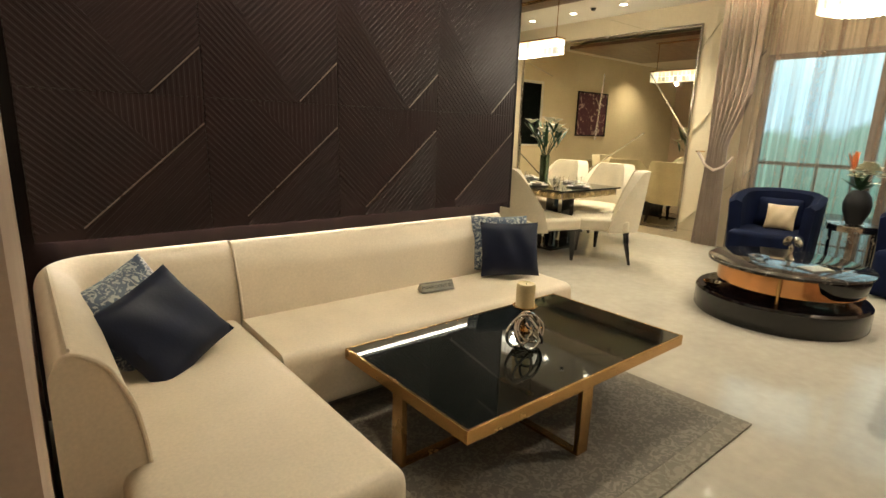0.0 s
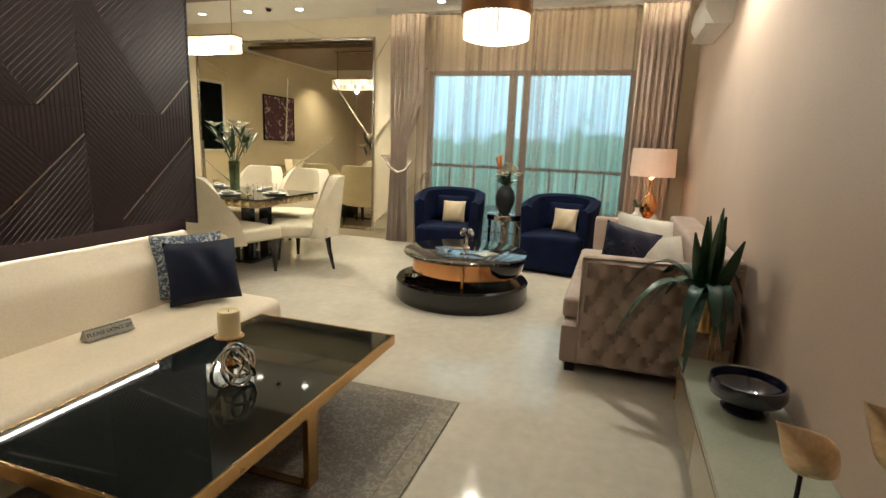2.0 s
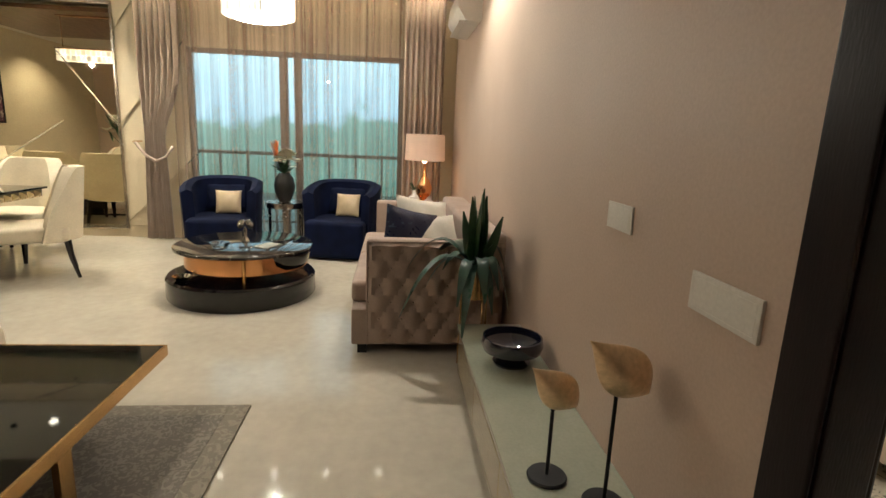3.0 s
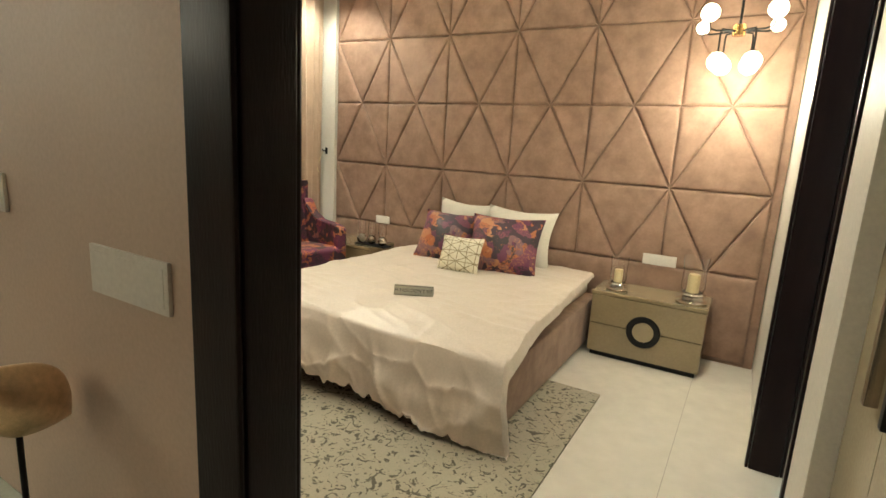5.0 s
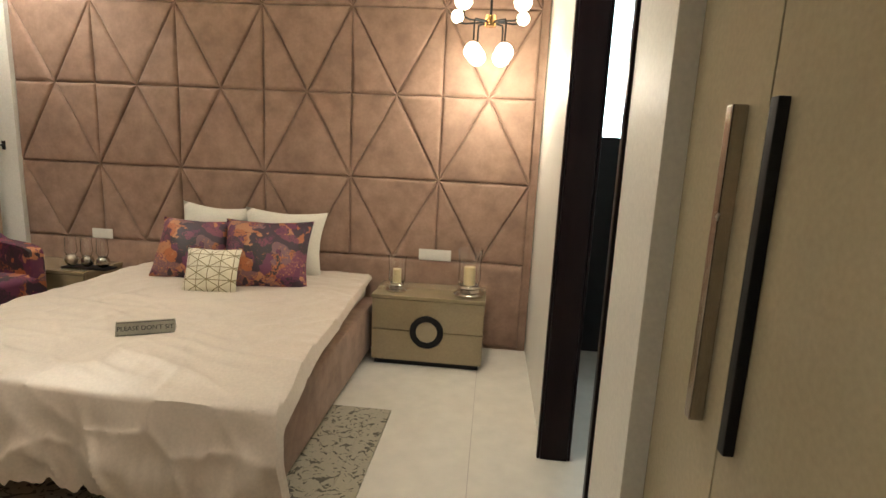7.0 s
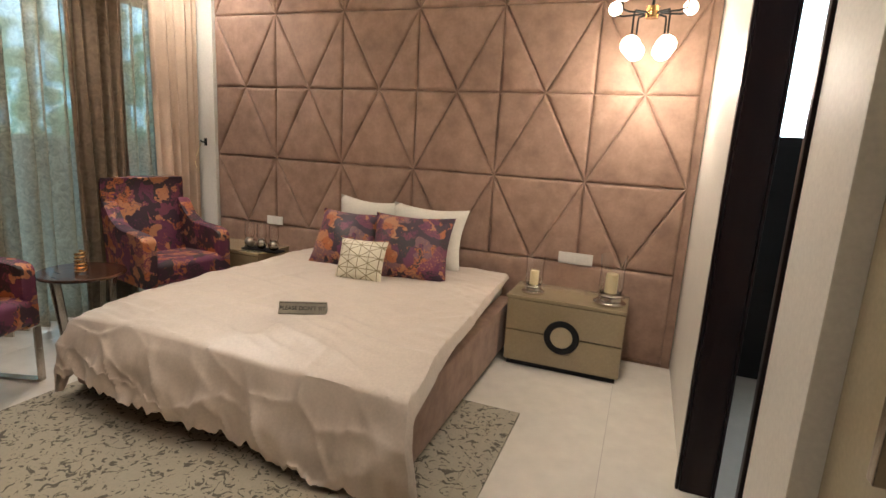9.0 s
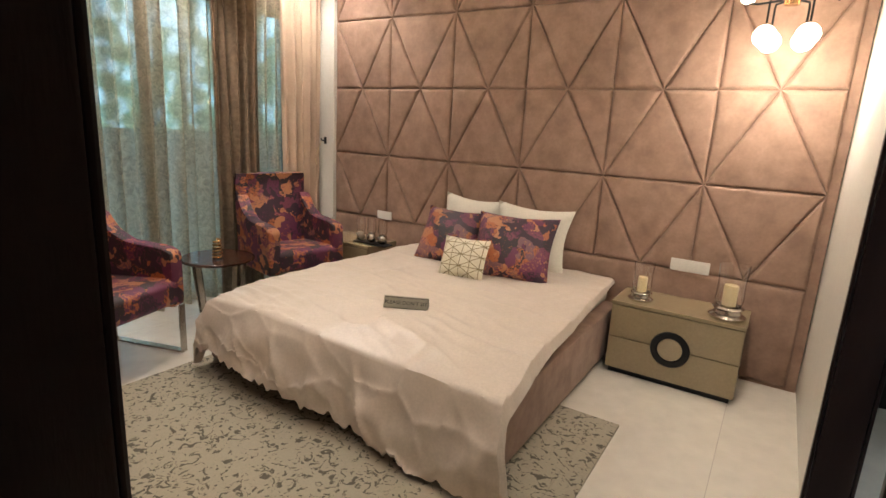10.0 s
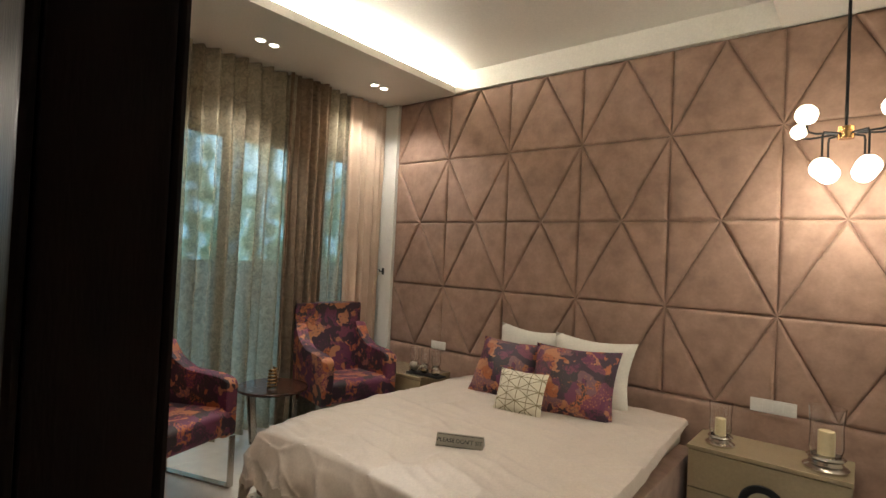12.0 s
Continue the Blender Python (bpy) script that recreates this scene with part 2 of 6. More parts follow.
def floral(name):
    """Large overlapping painted leaves in orange, purple and plum."""
    m = mat(name, (0.4, 0.1, 0.05), 0.6, bump=0.1)
    n, l = m.node_tree.nodes, m.node_tree.links
    co = [q for q in n if q.bl_idname == "ShaderNodeMapping"][0]
    w = n.new("ShaderNodeTexNoise")
    w.inputs["Scale"].default_value = 8
    w.inputs["Detail"].default_value = 3
    add = n.new("ShaderNodeVectorMath")
    add.operation = "MULTIPLY_ADD"
    add.inputs[1].default_value = (0.30, 0.30, 0.30)
    l.new(w.outputs["Color"], add.inputs[0]), l.new(co.outputs[0], w.inputs[0]), l.new(co.outputs[0], add.inputs[2])
    v = n.new("ShaderNodeTexVoronoi")
    v.inputs["Scale"].default_value = 12.5
    l.new(add.outputs[0], v.inputs["Vector"])
    sep = n.new("ShaderNodeSeparateColor")
    l.new(v.outputs["Color"], sep.inputs[0])
    r = n.new("ShaderNodeValToRGB")
    r.color_ramp.interpolation = "CONSTANT"
    el = r.color_ramp.elements
    el[0].position, el[0].color = 0, (0.030, 0.010, 0.024, 1)
    el[1].position, el[1].color = 0.26, (0.11, 0.018, 0.06, 1)
    for pos, c in ((0.44, (0.36, 0.11, 0.035)), (0.58, (0.022, 0.014, 0.018)), (0.70, (0.15, 0.03, 0.065)), (0.81, (0.42, 0.18, 0.08)), (0.95, (0.17, 0.08, 0.09))):
        e = el.new(pos)
        e.color = (*c, 1)
    # streaks inside each painted leaf
    vein, vm = n.new("ShaderNodeTexNoise"), n.new("ShaderNodeMath")
    vein.inputs["Scale"].default_value, vein.inputs["Detail"].default_value, vein.inputs["Distortion"].default_value = 34, 4, 3
    vm.operation = "MULTIPLY_ADD"
    vm.inputs[1].default_value = 0.34
    vs = n.new("ShaderNodeMath")
    vs.inputs[1].default_value = -0.17
    l.new(co.outputs[0], vein.inputs[0]), l.new(vein.outputs[0], vm.inputs[0]), l.new(sep.outputs[0], vm.inputs[2])
    l.new(vm.outputs[0], vs.inputs[0]), l.new(vs.outputs[0], r.inputs[0])
    mx = [q for q in n if q.bl_idname == "ShaderNodeMix" and q.blend_type == "MULTIPLY"][0]
    l.new(r.outputs[0], mx.inputs[6])
    return m


M_FLORAL = floral("floral_velvet")


# ---- shape helpers ----
def mesh_of(bm, name, material, smooth=True):
    me = bpy.data.meshes.new(name)
    bmesh.ops.recalc_face_normals(bm, faces=bm.faces)
    bm.to_mesh(me)
    bm.free()
    me.materials.append(material)
    if smooth:
        me.shade_smooth()
        me.set_sharp_from_angle(angle=radians(38))
        if len(me.polygons) <= 160:
            even_normals(me)
    return me


def even_normals(me):
    """Broad faces keep their own direction; only the narrow bevels between them shade round."""
    near = {}
    for p in me.polygons:
        for v in p.vertices:
            near.setdefault(v, []).append((p.normal.copy(), p.area))
    out = []
    for p in me.polygons:
        for v in p.vertices:
            n = Vector((0, 0, 0))
            for q, area in near[v]:
                if q.dot(p.normal) > 0.70:
                    n += q * area
            out.append(n.normalized() if n.length > 1e-12 else p.normal.copy())
    me.normals_split_custom_set(out)


def part(name, bm, material, parent=None, label=""):
    ob = new(name, mesh_of(bm, name, material))
    ob.parent = parent
    return tagged(ob, label)


def thing(name, x, y, z, label, category, rz=0.0, group=""):
    ob = new(name)
    ob.empty_display_size = 0.1
    ob.matrix_basis = pose(x, y, z, 0, 0, rz)
    return tagged(ob, label, category, group)


def solid(name, bm, material, label, category, kind="", group=""):
    return tagged(part(name, bm, material), label, category, group, kind)


def box(x0, y0, z0, x1, y1, z1, bevel=0.0, seg=2, bm=None):
    own = bmesh.new()
    bmesh.ops.create_cube(own, size=1.0)
    for v in own.verts:
        v.co = ((x0 + x1) / 2 + v.co.x * (x1 - x0), (y0 + y1) / 2 + v.co.y * (y1 - y0), (z0 + z1) / 2 + v.co.z * (z1 - z0))
    if bevel:
        bmesh.ops.bevel(own, geom=own.edges[:], offset=bevel, segments=seg, affect="EDGES", profile=0.6)
    return join(own, bm)


def join(own, bm):
    if bm is None:
        return own
    me = bpy.data.meshes.new("tmp")
    own.to_mesh(me)
    own.free()
    bm.from_mesh(me)
    bpy.data.meshes.remove(me)
    return bm


def moved(bm, m):
    bmesh.ops.transform(bm, matrix=m, verts=bm.verts)
    return bm


def lathe(profile, seg=32, x=0.0, y=0.0, sx=1.0, sy=1.0, bm=None):
    """A turned shape from (radius, height) pairs."""
    own = bmesh.new()
    rings = []
    for r, z in profile:
        rings.append([own.verts.new((x + sx * r * math.cos(2 * math.pi * i / seg), y + sy * r * math.sin(2 * math.pi * i / seg), z)) for i in range(seg)])
    for a, b in zip(rings, rings[1:]):
        for i in range(seg):
            own.faces.new((a[i], a[(i + 1) % seg], b[(i + 1) % seg], b[i]))
    if profile[0][0] > 1e-4 and profile[-1][0] > 1e-4:
        for i in range(seg):
            own.faces.new((rings[-1][i], rings[-1][(i + 1) % seg], rings[0][(i + 1) % seg], rings[0][i]))
    else:
        for ring, r in ((rings[0], profile[0][0]), (rings[-1], profile[-1][0])):
            if r > 1e-4:
                own.faces.new(ring)
        bmesh.ops.remove_doubles(own, verts=own.verts, dist=1e-5)
    return join(own, bm)


def tube(points, r, seg=8, bm=None, r_end=None):
    """A round bar along points, thinning to r_end."""
    own = bmesh.new()
    pts = [Vector(p) for p in points]
    rings = []
    for i, p in enumerate(pts):
        d = (pts[min(i + 1, len(pts) - 1)] - pts[max(i - 1, 0)]).normalized()
        u = d.orthogonal().normalized() if i == 0 else (u - u.dot(d) * d).normalized()
        w = d.cross(u)
        rr = r if r_end is None else r + (r_end - r) * i / (len(pts) - 1)
        rings.append([own.verts.new(p + rr * (math.cos(2 * math.pi * k / seg) * u + math.sin(2 * math.pi * k / seg) * w)) for k in range(seg)])
    for a, b in zip(rings, rings[1:]):
        for k in range(seg):
            own.faces.new((a[k], a[(k + 1) % seg], b[(k + 1) % seg], b[k]))
    own.faces.new(rings[0]), own.faces.new(rings[-1])
    return join(own, bm)


def ball(x, y, z, r, sz=1.0, bm=None, u=16, v=10):
    own = bmesh.new()
    bmesh.ops.create_uvsphere(own, u_segments=u, v_segments=v, radius=r)
    for q in own.verts:
        q.co = (q.co.x + x, q.co.y + y, q.co.z * sz + z)
    return join(own, bm)


def cushion(w, h, t, n=16, ear=0.06):
    """A filled square cushion standing on its lower edge: width along x, height along z, thin along y."""
    bm = bmesh.new()
    for side in (-1, 1):
        g = []
        for j in range(n + 1):
            row = []
            for i in range(n + 1):
                a, b = 2 * i / n - 1, 2 * j / n - 1
                f = max(0.0, (1 - a * a) * (1 - b * b)) ** 0.42
                pull = 1 - ear * (1 - a * a * b * b)
                wob = 0.006 * math.sin(7 * a + 3 * b) * f
                row.append(bm.verts.new((a * w / 2 * pull, side * (t / 2 * f + 0.002) + wob, h / 2 + b * h / 2 * pull)))
            g.append(row)
        for j in range(n):
            for i in range(n):
                bm.faces.new((g[j][i], g[j][i + 1], g[j + 1][i + 1], g[j + 1][i]))
    bmesh.ops.remove_doubles(bm, verts=bm.verts, dist=0.0045)
    return bm


def curtain(a, b, z0, z1, folds, amp, along="y", at=0.0, steps=10, rows=24, gather=None, seed=0):
    """A hanging cloth with pleats from a to b; gather(v) gives (shift, width factor) at height share v."""
    rnd = random.Random(seed)
    ph = [rnd.uniform(-0.8, 0.8) for _ in range(folds + 2)]
    bm = bmesh.new()
    n = folds * steps
    grid = []
    for j in range(rows + 1):
        v = j / rows
        row = []
        for i in range(n + 1):
            u = i / n
            k = u * folds
            wave = math.sin(2 * math.pi * k + ph[int(k)] * (k % 1) * (1 - k % 1) * 4)
            wave += 0.35 * math.sin(2 * math.pi * k * 0.5 + 3 * v + seed)
            d = amp * wave * (0.75 + 0.35 * (1 - v)) + 0.012 * math.sin(5 * u + 4 * v)
            shift, wide = gather(v) if gather else (0.0, 1.0)
            s = (a + b) / 2 + shift + (u - 0.5) * (b - a) * wide
            row.append(bm.verts.new((at + d, s, z0 + (z1 - z0) * v) if along == "y" else (s, at + d, z0 + (z1 - z0) * v)))
        grid.append(row)
    for j in range(rows):
        for i in range(n):
            bm.faces.new((grid[j][i], grid[j][i + 1], grid[j + 1][i + 1], grid[j + 1][i]))
    return bm


def text_mesh(body, size, depth, material, name):
    c = bpy.data.curves.new(name, "FONT")
    c.body, c.size, c.extrude, c.align_x, c.align_y = body, size, depth, "CENTER", "CENTER"
    tmp = bpy.data.objects.new("tmp", c)
    scene.collection.objects.link(tmp)
    me = bpy.data.meshes.new_from_object(tmp.evaluated_get(bpy.context.evaluated_depsgraph_get()))
    bpy.data.objects.remove(tmp)
    me.materials.clear()
    me.materials.append(material)
    me.name = name
    return me


# ---- structure ----
def wall(name, x0, y0, x1, y1, z0, z1, material, label):
    return solid(name, box(x0, y0, z0, x1, y1, z1), material, label, "wall", "structure")


H = 3.02
solid("floor_living", box(-1.2, -0.686, -0.10, 7.15, 8.2, 0.0), M_MARBLE, "polished cream marble living and dining room floor", "floor", "structure")
FLOOR_BED = solid("floor_bedroom", box(-2.2, -4.15, -0.10, 4.05, -0.686, -0.003), M_GROUT, "glossy white tiled bedroom floor", "floor", "structure")
# living room
wall("wall_south_east", 1.035, -0.74, 7.15, -0.632, 0, H, M_WALL, "matt beige living room wall beside the bedroom door")
wall("wall_south_west", -1.2, -0.74, -0.03, -0.632, 0, H, M_WALL, "matt beige wall beside the bedroom door")
wall("wall_south_lintel", -0.03, -0.74, 1.035, -0.632, 2.42, H, M_WALL, "beige wall over the bedroom door")
wall("wall_west", -0.10, 0.80, 0.012, 8.2, 0, H, M_WALL, "matt beige wall beside the cream corner sofa")
wall("wall_behind", -1.2, -0.632, -1.05, 0.80, 0, H, M_WALL, "plain beige wall closing the room")
wall("wall_step", -1.05, 0.80, -0.10, 0.95, 0, H, M_WALL, "plain beige wall return closing the room")
wall("wall_panel_back", 0.012, 2.80, 2.869, 2.95, 0, H, M_DARKWOOD, "dark wall carrying the ribbed panelling")
wall("wall_east_north", 6.95, 2.62, 7.10, 8.2, 0, H, M_WALLCREAM, "cream painted wall carrying the large mirror")
wall("wall_east_south", 6.95, -0.632, 7.10, 0.02, 0, H, M_WALLCREAM, "cream wall strip beside the window")
wall("wall_east_head", 6.95, 0.02, 7.10, 2.62, 2.32, H, M_WALLCREAM, "cream wall over the window")
wall("wall_dining_north", 0.012, 7.3, 6.95, 7.45, 0, H, M_WALLCREAM, "cream dining room wall with a framed picture")
solid("ceiling_living", box(-1.2, -0.74, H, 7.15, 8.2, H + 0.1), M_WHITE, "white living room ceiling", "ceiling", "structure")
# bedroom
wall("wall_bed_south", -0.22, -4.12, 4.05, -3.97, 0, 2.95, M_WHITE, "white wall behind the padded headboard")
wall("wall_bed_west", 0.0, -3.97, 0.108, -2.617, 0, 2.95, M_WHITE, "white painted wall beside the nightstand")
wall("wall_bed_east_a", 3.90, -3.97, 4.05, -3.60, 0, 2.95, M_WHITE, "white wall strip beside the bedroom window")
wall("wall_bed_east_b", 3.90, -1.2, 4.05, -0.74, 0, 2.95, M_WHITE, "white wall strip beside the bedroom window")
wall("wall_bed_east_head", 3.90, -3.60, 4.05, -1.2, 2.2, 2.95, M_WHITE, "white wall over the bedroom window")
# the inner room's gloom is put into near-black wall colour
wall("wall_bath_west", -2.2, -4.12, -2.05, -0.74, 0, 2.95, M_BLACKMATT, "wall of the room past the inner door, its gloom painted near-black")
wall("wall_bath_north", -2.05, -1.60, -0.62, -1.50, 0, 2.95, M_WHITE, "plain wall closing the inner room")
wall("wall_bath_south_low", -2.05, -4.12, -0.22, -3.97, 0, 1.44, M_BLACKMATT, "wall closing the inner room, its gloom painted near-black")
wall("wall_bath_south_top", -2.05, -4.12, -0.22, -3.97, 2.35, 2.95, M_BLACKMATT, "wall over the small window, its gloom painted near-black")
wall("wall_bath_south_side", -2.05, -4.12, -0.75, -3.97, 1.44, 2.35, M_BLACKMATT, "wall beside the small window, its gloom painted near-black")
wall("wall_bed_north", -0.62, -0.80, 0.0, -0.74, 0, 2.95, M_WHITE, "plain wall behind the wardrobe")


def ceiling_piece(name, x0, y0, z0, x1, y1, z1, label):
    return solid(name, box(x0, y0, z0, x1, y1, z1), M_WHITE, label, "ceiling", "structure")


ceiling_piece("ceiling_bedroom", -2.2, -4.12, 2.86, 4.05, -0.74, 2.96, "white bedroom ceiling over a lit cove")
ceiling_piece("ceiling_border", 3.03, -3.97, 2.70, 4.05, -0.74, 2.76, "white lowered ceiling border over the curtains")
ceiling_piece("ceiling_border", -2.2, -3.97, 2.70, 0.77, -0.74, 2.76, "white lowered ceiling border over the wardrobe")
ceiling_piece("ceiling_border", 0.77, -1.30, 2.70, 3.03, -0.74, 2.76, "white lowered ceiling border over the door")
wall("wall_bed_corner", 3.666, -3.97, 3.90, -3.83, 0, 2.70, M_WHITE, "white wall strip beside the padded wall")
wall("wall_bed_fascia", 0.772, -3.97, 3.028, -3.828, 2.70, 2.858, M_WHITE, "white fascia over the padded wall")
solid("cove_light", box(3.06, -3.95, 2.762, 3.09, -1.31, 2.78), M_LED, "warm led strip along the ceiling cove", "cove light", "structure")
solid("cove_light", box(0.80, -1.28, 2.762, 3.02, -1.25, 2.78), M_LED, "warm led strip along the ceiling cove", "cove light", "structure")


def door_frame(name, along, at0, at1, lo, hi, top, face=0.118, label="", hi_at1=None):
    """A dark lined doorway: jambs, head and flat casings on both faces. along: the axis on which the opening lies."""
    t = tagged(new(name), label, "door frame", kind="structure")

    def piece(n, a0, a1, z0, z1, d0, d1, bev=0.006):
        bm = box(a0, d0, z0, a1, d1, z1, bev) if along == "x" else box(d0, a0, z0, d1, a1, z1, bev)
        return part(n, bm, M_DARKWOOD, t)

    far = at1 if hi_at1 is None else hi_at1
    piece("jamb", lo - 0.03, lo, 0, top, at0, at1)
    piece("jamb", hi, hi + 0.03, 0, top, at0, far)
    piece("head", lo - 0.03, hi + 0.03, top, top + 0.03, at0, at1)
    for d0, d1, e0, e1 in ((at0 - 0.014, at0 - 0.001, at0 - 0.014, at0 - 0.001), (at1 + 0.001, at1 + 0.014, far + 0.001, far + 0.014)):
        piece("casing", lo - face, lo - 0.004, 0, top + face, d0, d1)
        piece("casing", hi + 0.004, hi + face, 0, top + face, e0, e1)
        piece("casing", lo - 0.004, hi + 0.004, top + 0.004, top + face, d0, d1)
    return t


door_frame("door_1", "x", -0.74, -0.632, 0.093, 0.917, 2.30, label="dark stained wooden bedroom door frame, open")
door_frame("door_2", "y", 0.0, 0.116, -2.585, -1.98, 2.30, 0.034, "dark stained wooden inner door frame, open", 0.045)


# ---- windows ----
M_ALU = mat("taupe_aluminium", (0.30, 0.25, 0.20), 0.45, vary=0.1, bump=0.0)


def window(name, x, y0, y1, z0, z1, mullions, label):
    t = tagged(new(name), label, "window", kind="structure")
    part("frame", box(x, y0, z0, x + 0.06, y0 + 0.06, z1, 0.004), M_ALU, t)
    part("frame", box(x, y1 - 0.06, z0, x + 0.06, y1, z1, 0.004), M_ALU, t)
    part("frame", box(x, y0 + 0.06, z1 - 0.06, x + 0.06, y1 - 0.06, z1, 0.004), M_ALU, t)
    part("sill", box(x, y0 + 0.06, z0, x + 0.06, y1 - 0.06, z0 + 0.06, 0.004), M_ALU, t)
    edges = [y0 + 0.06]
    for a, b in mullions:
        part("mullion", box(x + 0.002, a, z0 + 0.06, x + 0.058, b, z1 - 0.06, 0.004), M_ALU, t)
        edges += [a, b]
    edges.append(y1 - 0.06)
    for a, b in zip(edges[::2], edges[1::2]):
        p = part("pane", box(x + 0.025, a, z0 + 0.06, x + 0.033, b, z1 - 0.06), M_GLASSWIN, t)
        p.visible_shadow = False
    return t


M_GLASSWIN = glass("tinted_window_glass", (0.80, 0.92, 0.96))
window("window_1", 6.99, 0.02, 2.62, 0.0, 2.32, ((1.27, 1.36), (1.44, 1.54)), "wide aluminium sliding balcony window with tinted glass")
window("window_2", 3.94, -3.60, -1.2, 0.0, 2.2, ((-2.45, -2.38),), "aluminium bedroom window behind curtains")


def backdrop(name, x, y0, y1, z0, z1, trees=False):
    m = bpy.data.materials.new("bright_street_view")
    m.use_nodes = True
    n, l = m.node_tree.nodes, m.node_tree.links
    p = n["Principled BSDF"]
    co, sx, no = n.new("ShaderNodeTexCoord"), n.new("ShaderNodeSeparateXYZ"), n.new("ShaderNodeTexNoise")
    no.inputs["Scale"].default_value, no.inputs["Detail"].default_value = 0.9, 5
    ma, r = n.new("ShaderNodeMath"), n.new("ShaderNodeValToRGB")
    ma.operation = "MULTIPLY_ADD"
    ma.inputs[1].default_value = 0.30
    mr = n.new("ShaderNodeMapRange")
    mr.inputs[1].default_value, mr.inputs[2].default_value = z0, z1
    l.new(co.outputs["Object"], sx.inputs[0]), l.new(co.outputs["Object"], no.inputs[0])
    l.new(sx.outputs[2], mr.inputs[0]), l.new(no.outputs[0], ma.inputs[0]), l.new(mr.outputs[0], ma.inputs[2]), l.new(ma.outputs[0], r.inputs[0])
    el = r.color_ramp.elements
    el[0].position, el[0].color = 0.15, (0.14, 0.26, 0.20, 1)
    el[1].position, el[1].color = 0.60, (0.70, 0.94, 1.0, 1)
    e = el.new(0.36)
    e.color = (0.22, 0.39, 0.33, 1)
    e = el.new(0.40)
    e.color = (0.56, 0.77, 0.88, 1)
    p.inputs["Base Color"].default_value = (0, 0, 0, 1)
    p.inputs["Emission Strength"].default_value = 2.1
    if trees:
        # dark foliage with gaps of pale blue sky
        mr.inputs[1].default_value, mr.inputs[2].default_value = z0 - 30, z1 + 60
        ma.inputs[1].default_value = 1.0
        no.inputs["Scale"].default_value = 0.45
        p.inputs["Emission Strength"].default_value = 4.6
        for q, pos, c in zip(el, (0.60, 0.78, 0.86, 0.98), ((0.02, 0.06, 0.04), (0.10, 0.22, 0.14), (0.16, 0.34, 0.30), (0.50, 0.85, 1.0))):
            q.position, q.color = pos, (*c, 1)
    l.new(r.outputs[0], p.inputs["Emission Color"])
    return solid(name, box(x, y0, z0, x + 0.05, y1, z1), m, "bright trees and sky outside the windows", "backdrop", "structure")


backdrop("backdrop", 14, -6, 14, -0.19, 8)
backdrop("backdrop", 62, -90, -18, -8, 30, True)
solid("ground", box(7.15, -80, -0.30, 62, 80, -0.20), mat("grey_paving", (0.36, 0.46, 0.38), 0.8, scale=1), "grey paved ground outside the windows", "ground", "structure")
solid("ground", box(4.10, -80, -0.30, 7.15, -0.75, -0.20), bpy.data.materials["grey_paving"], "grey paved ground outside the bedroom", "ground", "structure")


rl = thing("balcony_railing", 8.30, 1.30, -0.2, "taupe metal balcony railing outside the window", "railing")
part("rail", box(-0.03, -2.6, 1.22, 0.03, 2.6, 1.27, 0.004), M_ALU, rl)
part("rail", box(-0.02, -2.6, 0.20, 0.02, 2.6, 0.23, 0.004), M_ALU, rl)
for k in range(14):
    part("post", box(-0.012, -2.6 + 0.4 * k - 0.012, 0.0, 0.012, -2.6 + 0.4 * k + 0.012, 1.219), M_ALU, rl)

# ---- curtains ----
def drape(name, bm, material, label):
    ob = solid(name, bm, material, label, "curtain")
    return ob


drape("sheer_curtain", curtain(0.0, 2.72, 0.02, 2.99, 26, 0.028, at=6.80, seed=3), M_SHEER, "sheer taupe pleated curtain across the balcony window")


def tie(v):
    k = math.exp(-((v - 0.40) / 0.16) ** 2)
    if v < 0.40:
        return (0.10, 0.45 + 0.20 * (0.40 - v) / 0.40)
    return (0.10 * k, 1 - 0.55 * k)


drape("tied_curtain", curtain(2.62, 3.10, 0.02, 2.99, 7, 0.034, at=6.78, gather=tie, seed=5), M_DRAPE, "taupe satin drape tied back beside the window")
drape("side_curtain", curtain(-0.46, 0.02, 0.02, 2.99, 7, 0.034, at=6.72, seed=6), M_DRAPE, "taupe satin drape hanging beside the window")
solid("curtain_lip", box(6.54, -0.62, 2.955, 6.57, 3.2, 3.019), M_WHITE, "white ceiling lip hiding the curtain light", "ceiling lip", "structure")
solid("curtain_pelmet", box(6.60, -0.62, 2.995, 6.94, 3.2, 3.018), M_WHITE, "white recessed curtain track board", "curtain track", "structure")
drape("bedroom_sheer_curtain", curtain(-3.42, -0.9, 0.02, 2.69, 25, 0.045, at=3.835, seed=8), M_SHEERBED, "greyish taupe sheer curtain across the bedroom window")
drape("bedroom_inner_curtain", curtain(-3.16, -2.78, 0.02, 2.69, 5, 0.03, at=3.775, seed=12), sheer("brown_drape", (0.32, 0.23, 0.155), 0.0, 0.0, 18), "brown crinkled curtain gathered at the bedroom window")
drape("bedroom_side_curtain", curtain(-3.80, -3.40, 0.02, 2.69, 5, 0.03, at=3.80, seed=9), M_DRAPEBED, "pinkish taupe drape beside the padded wall")

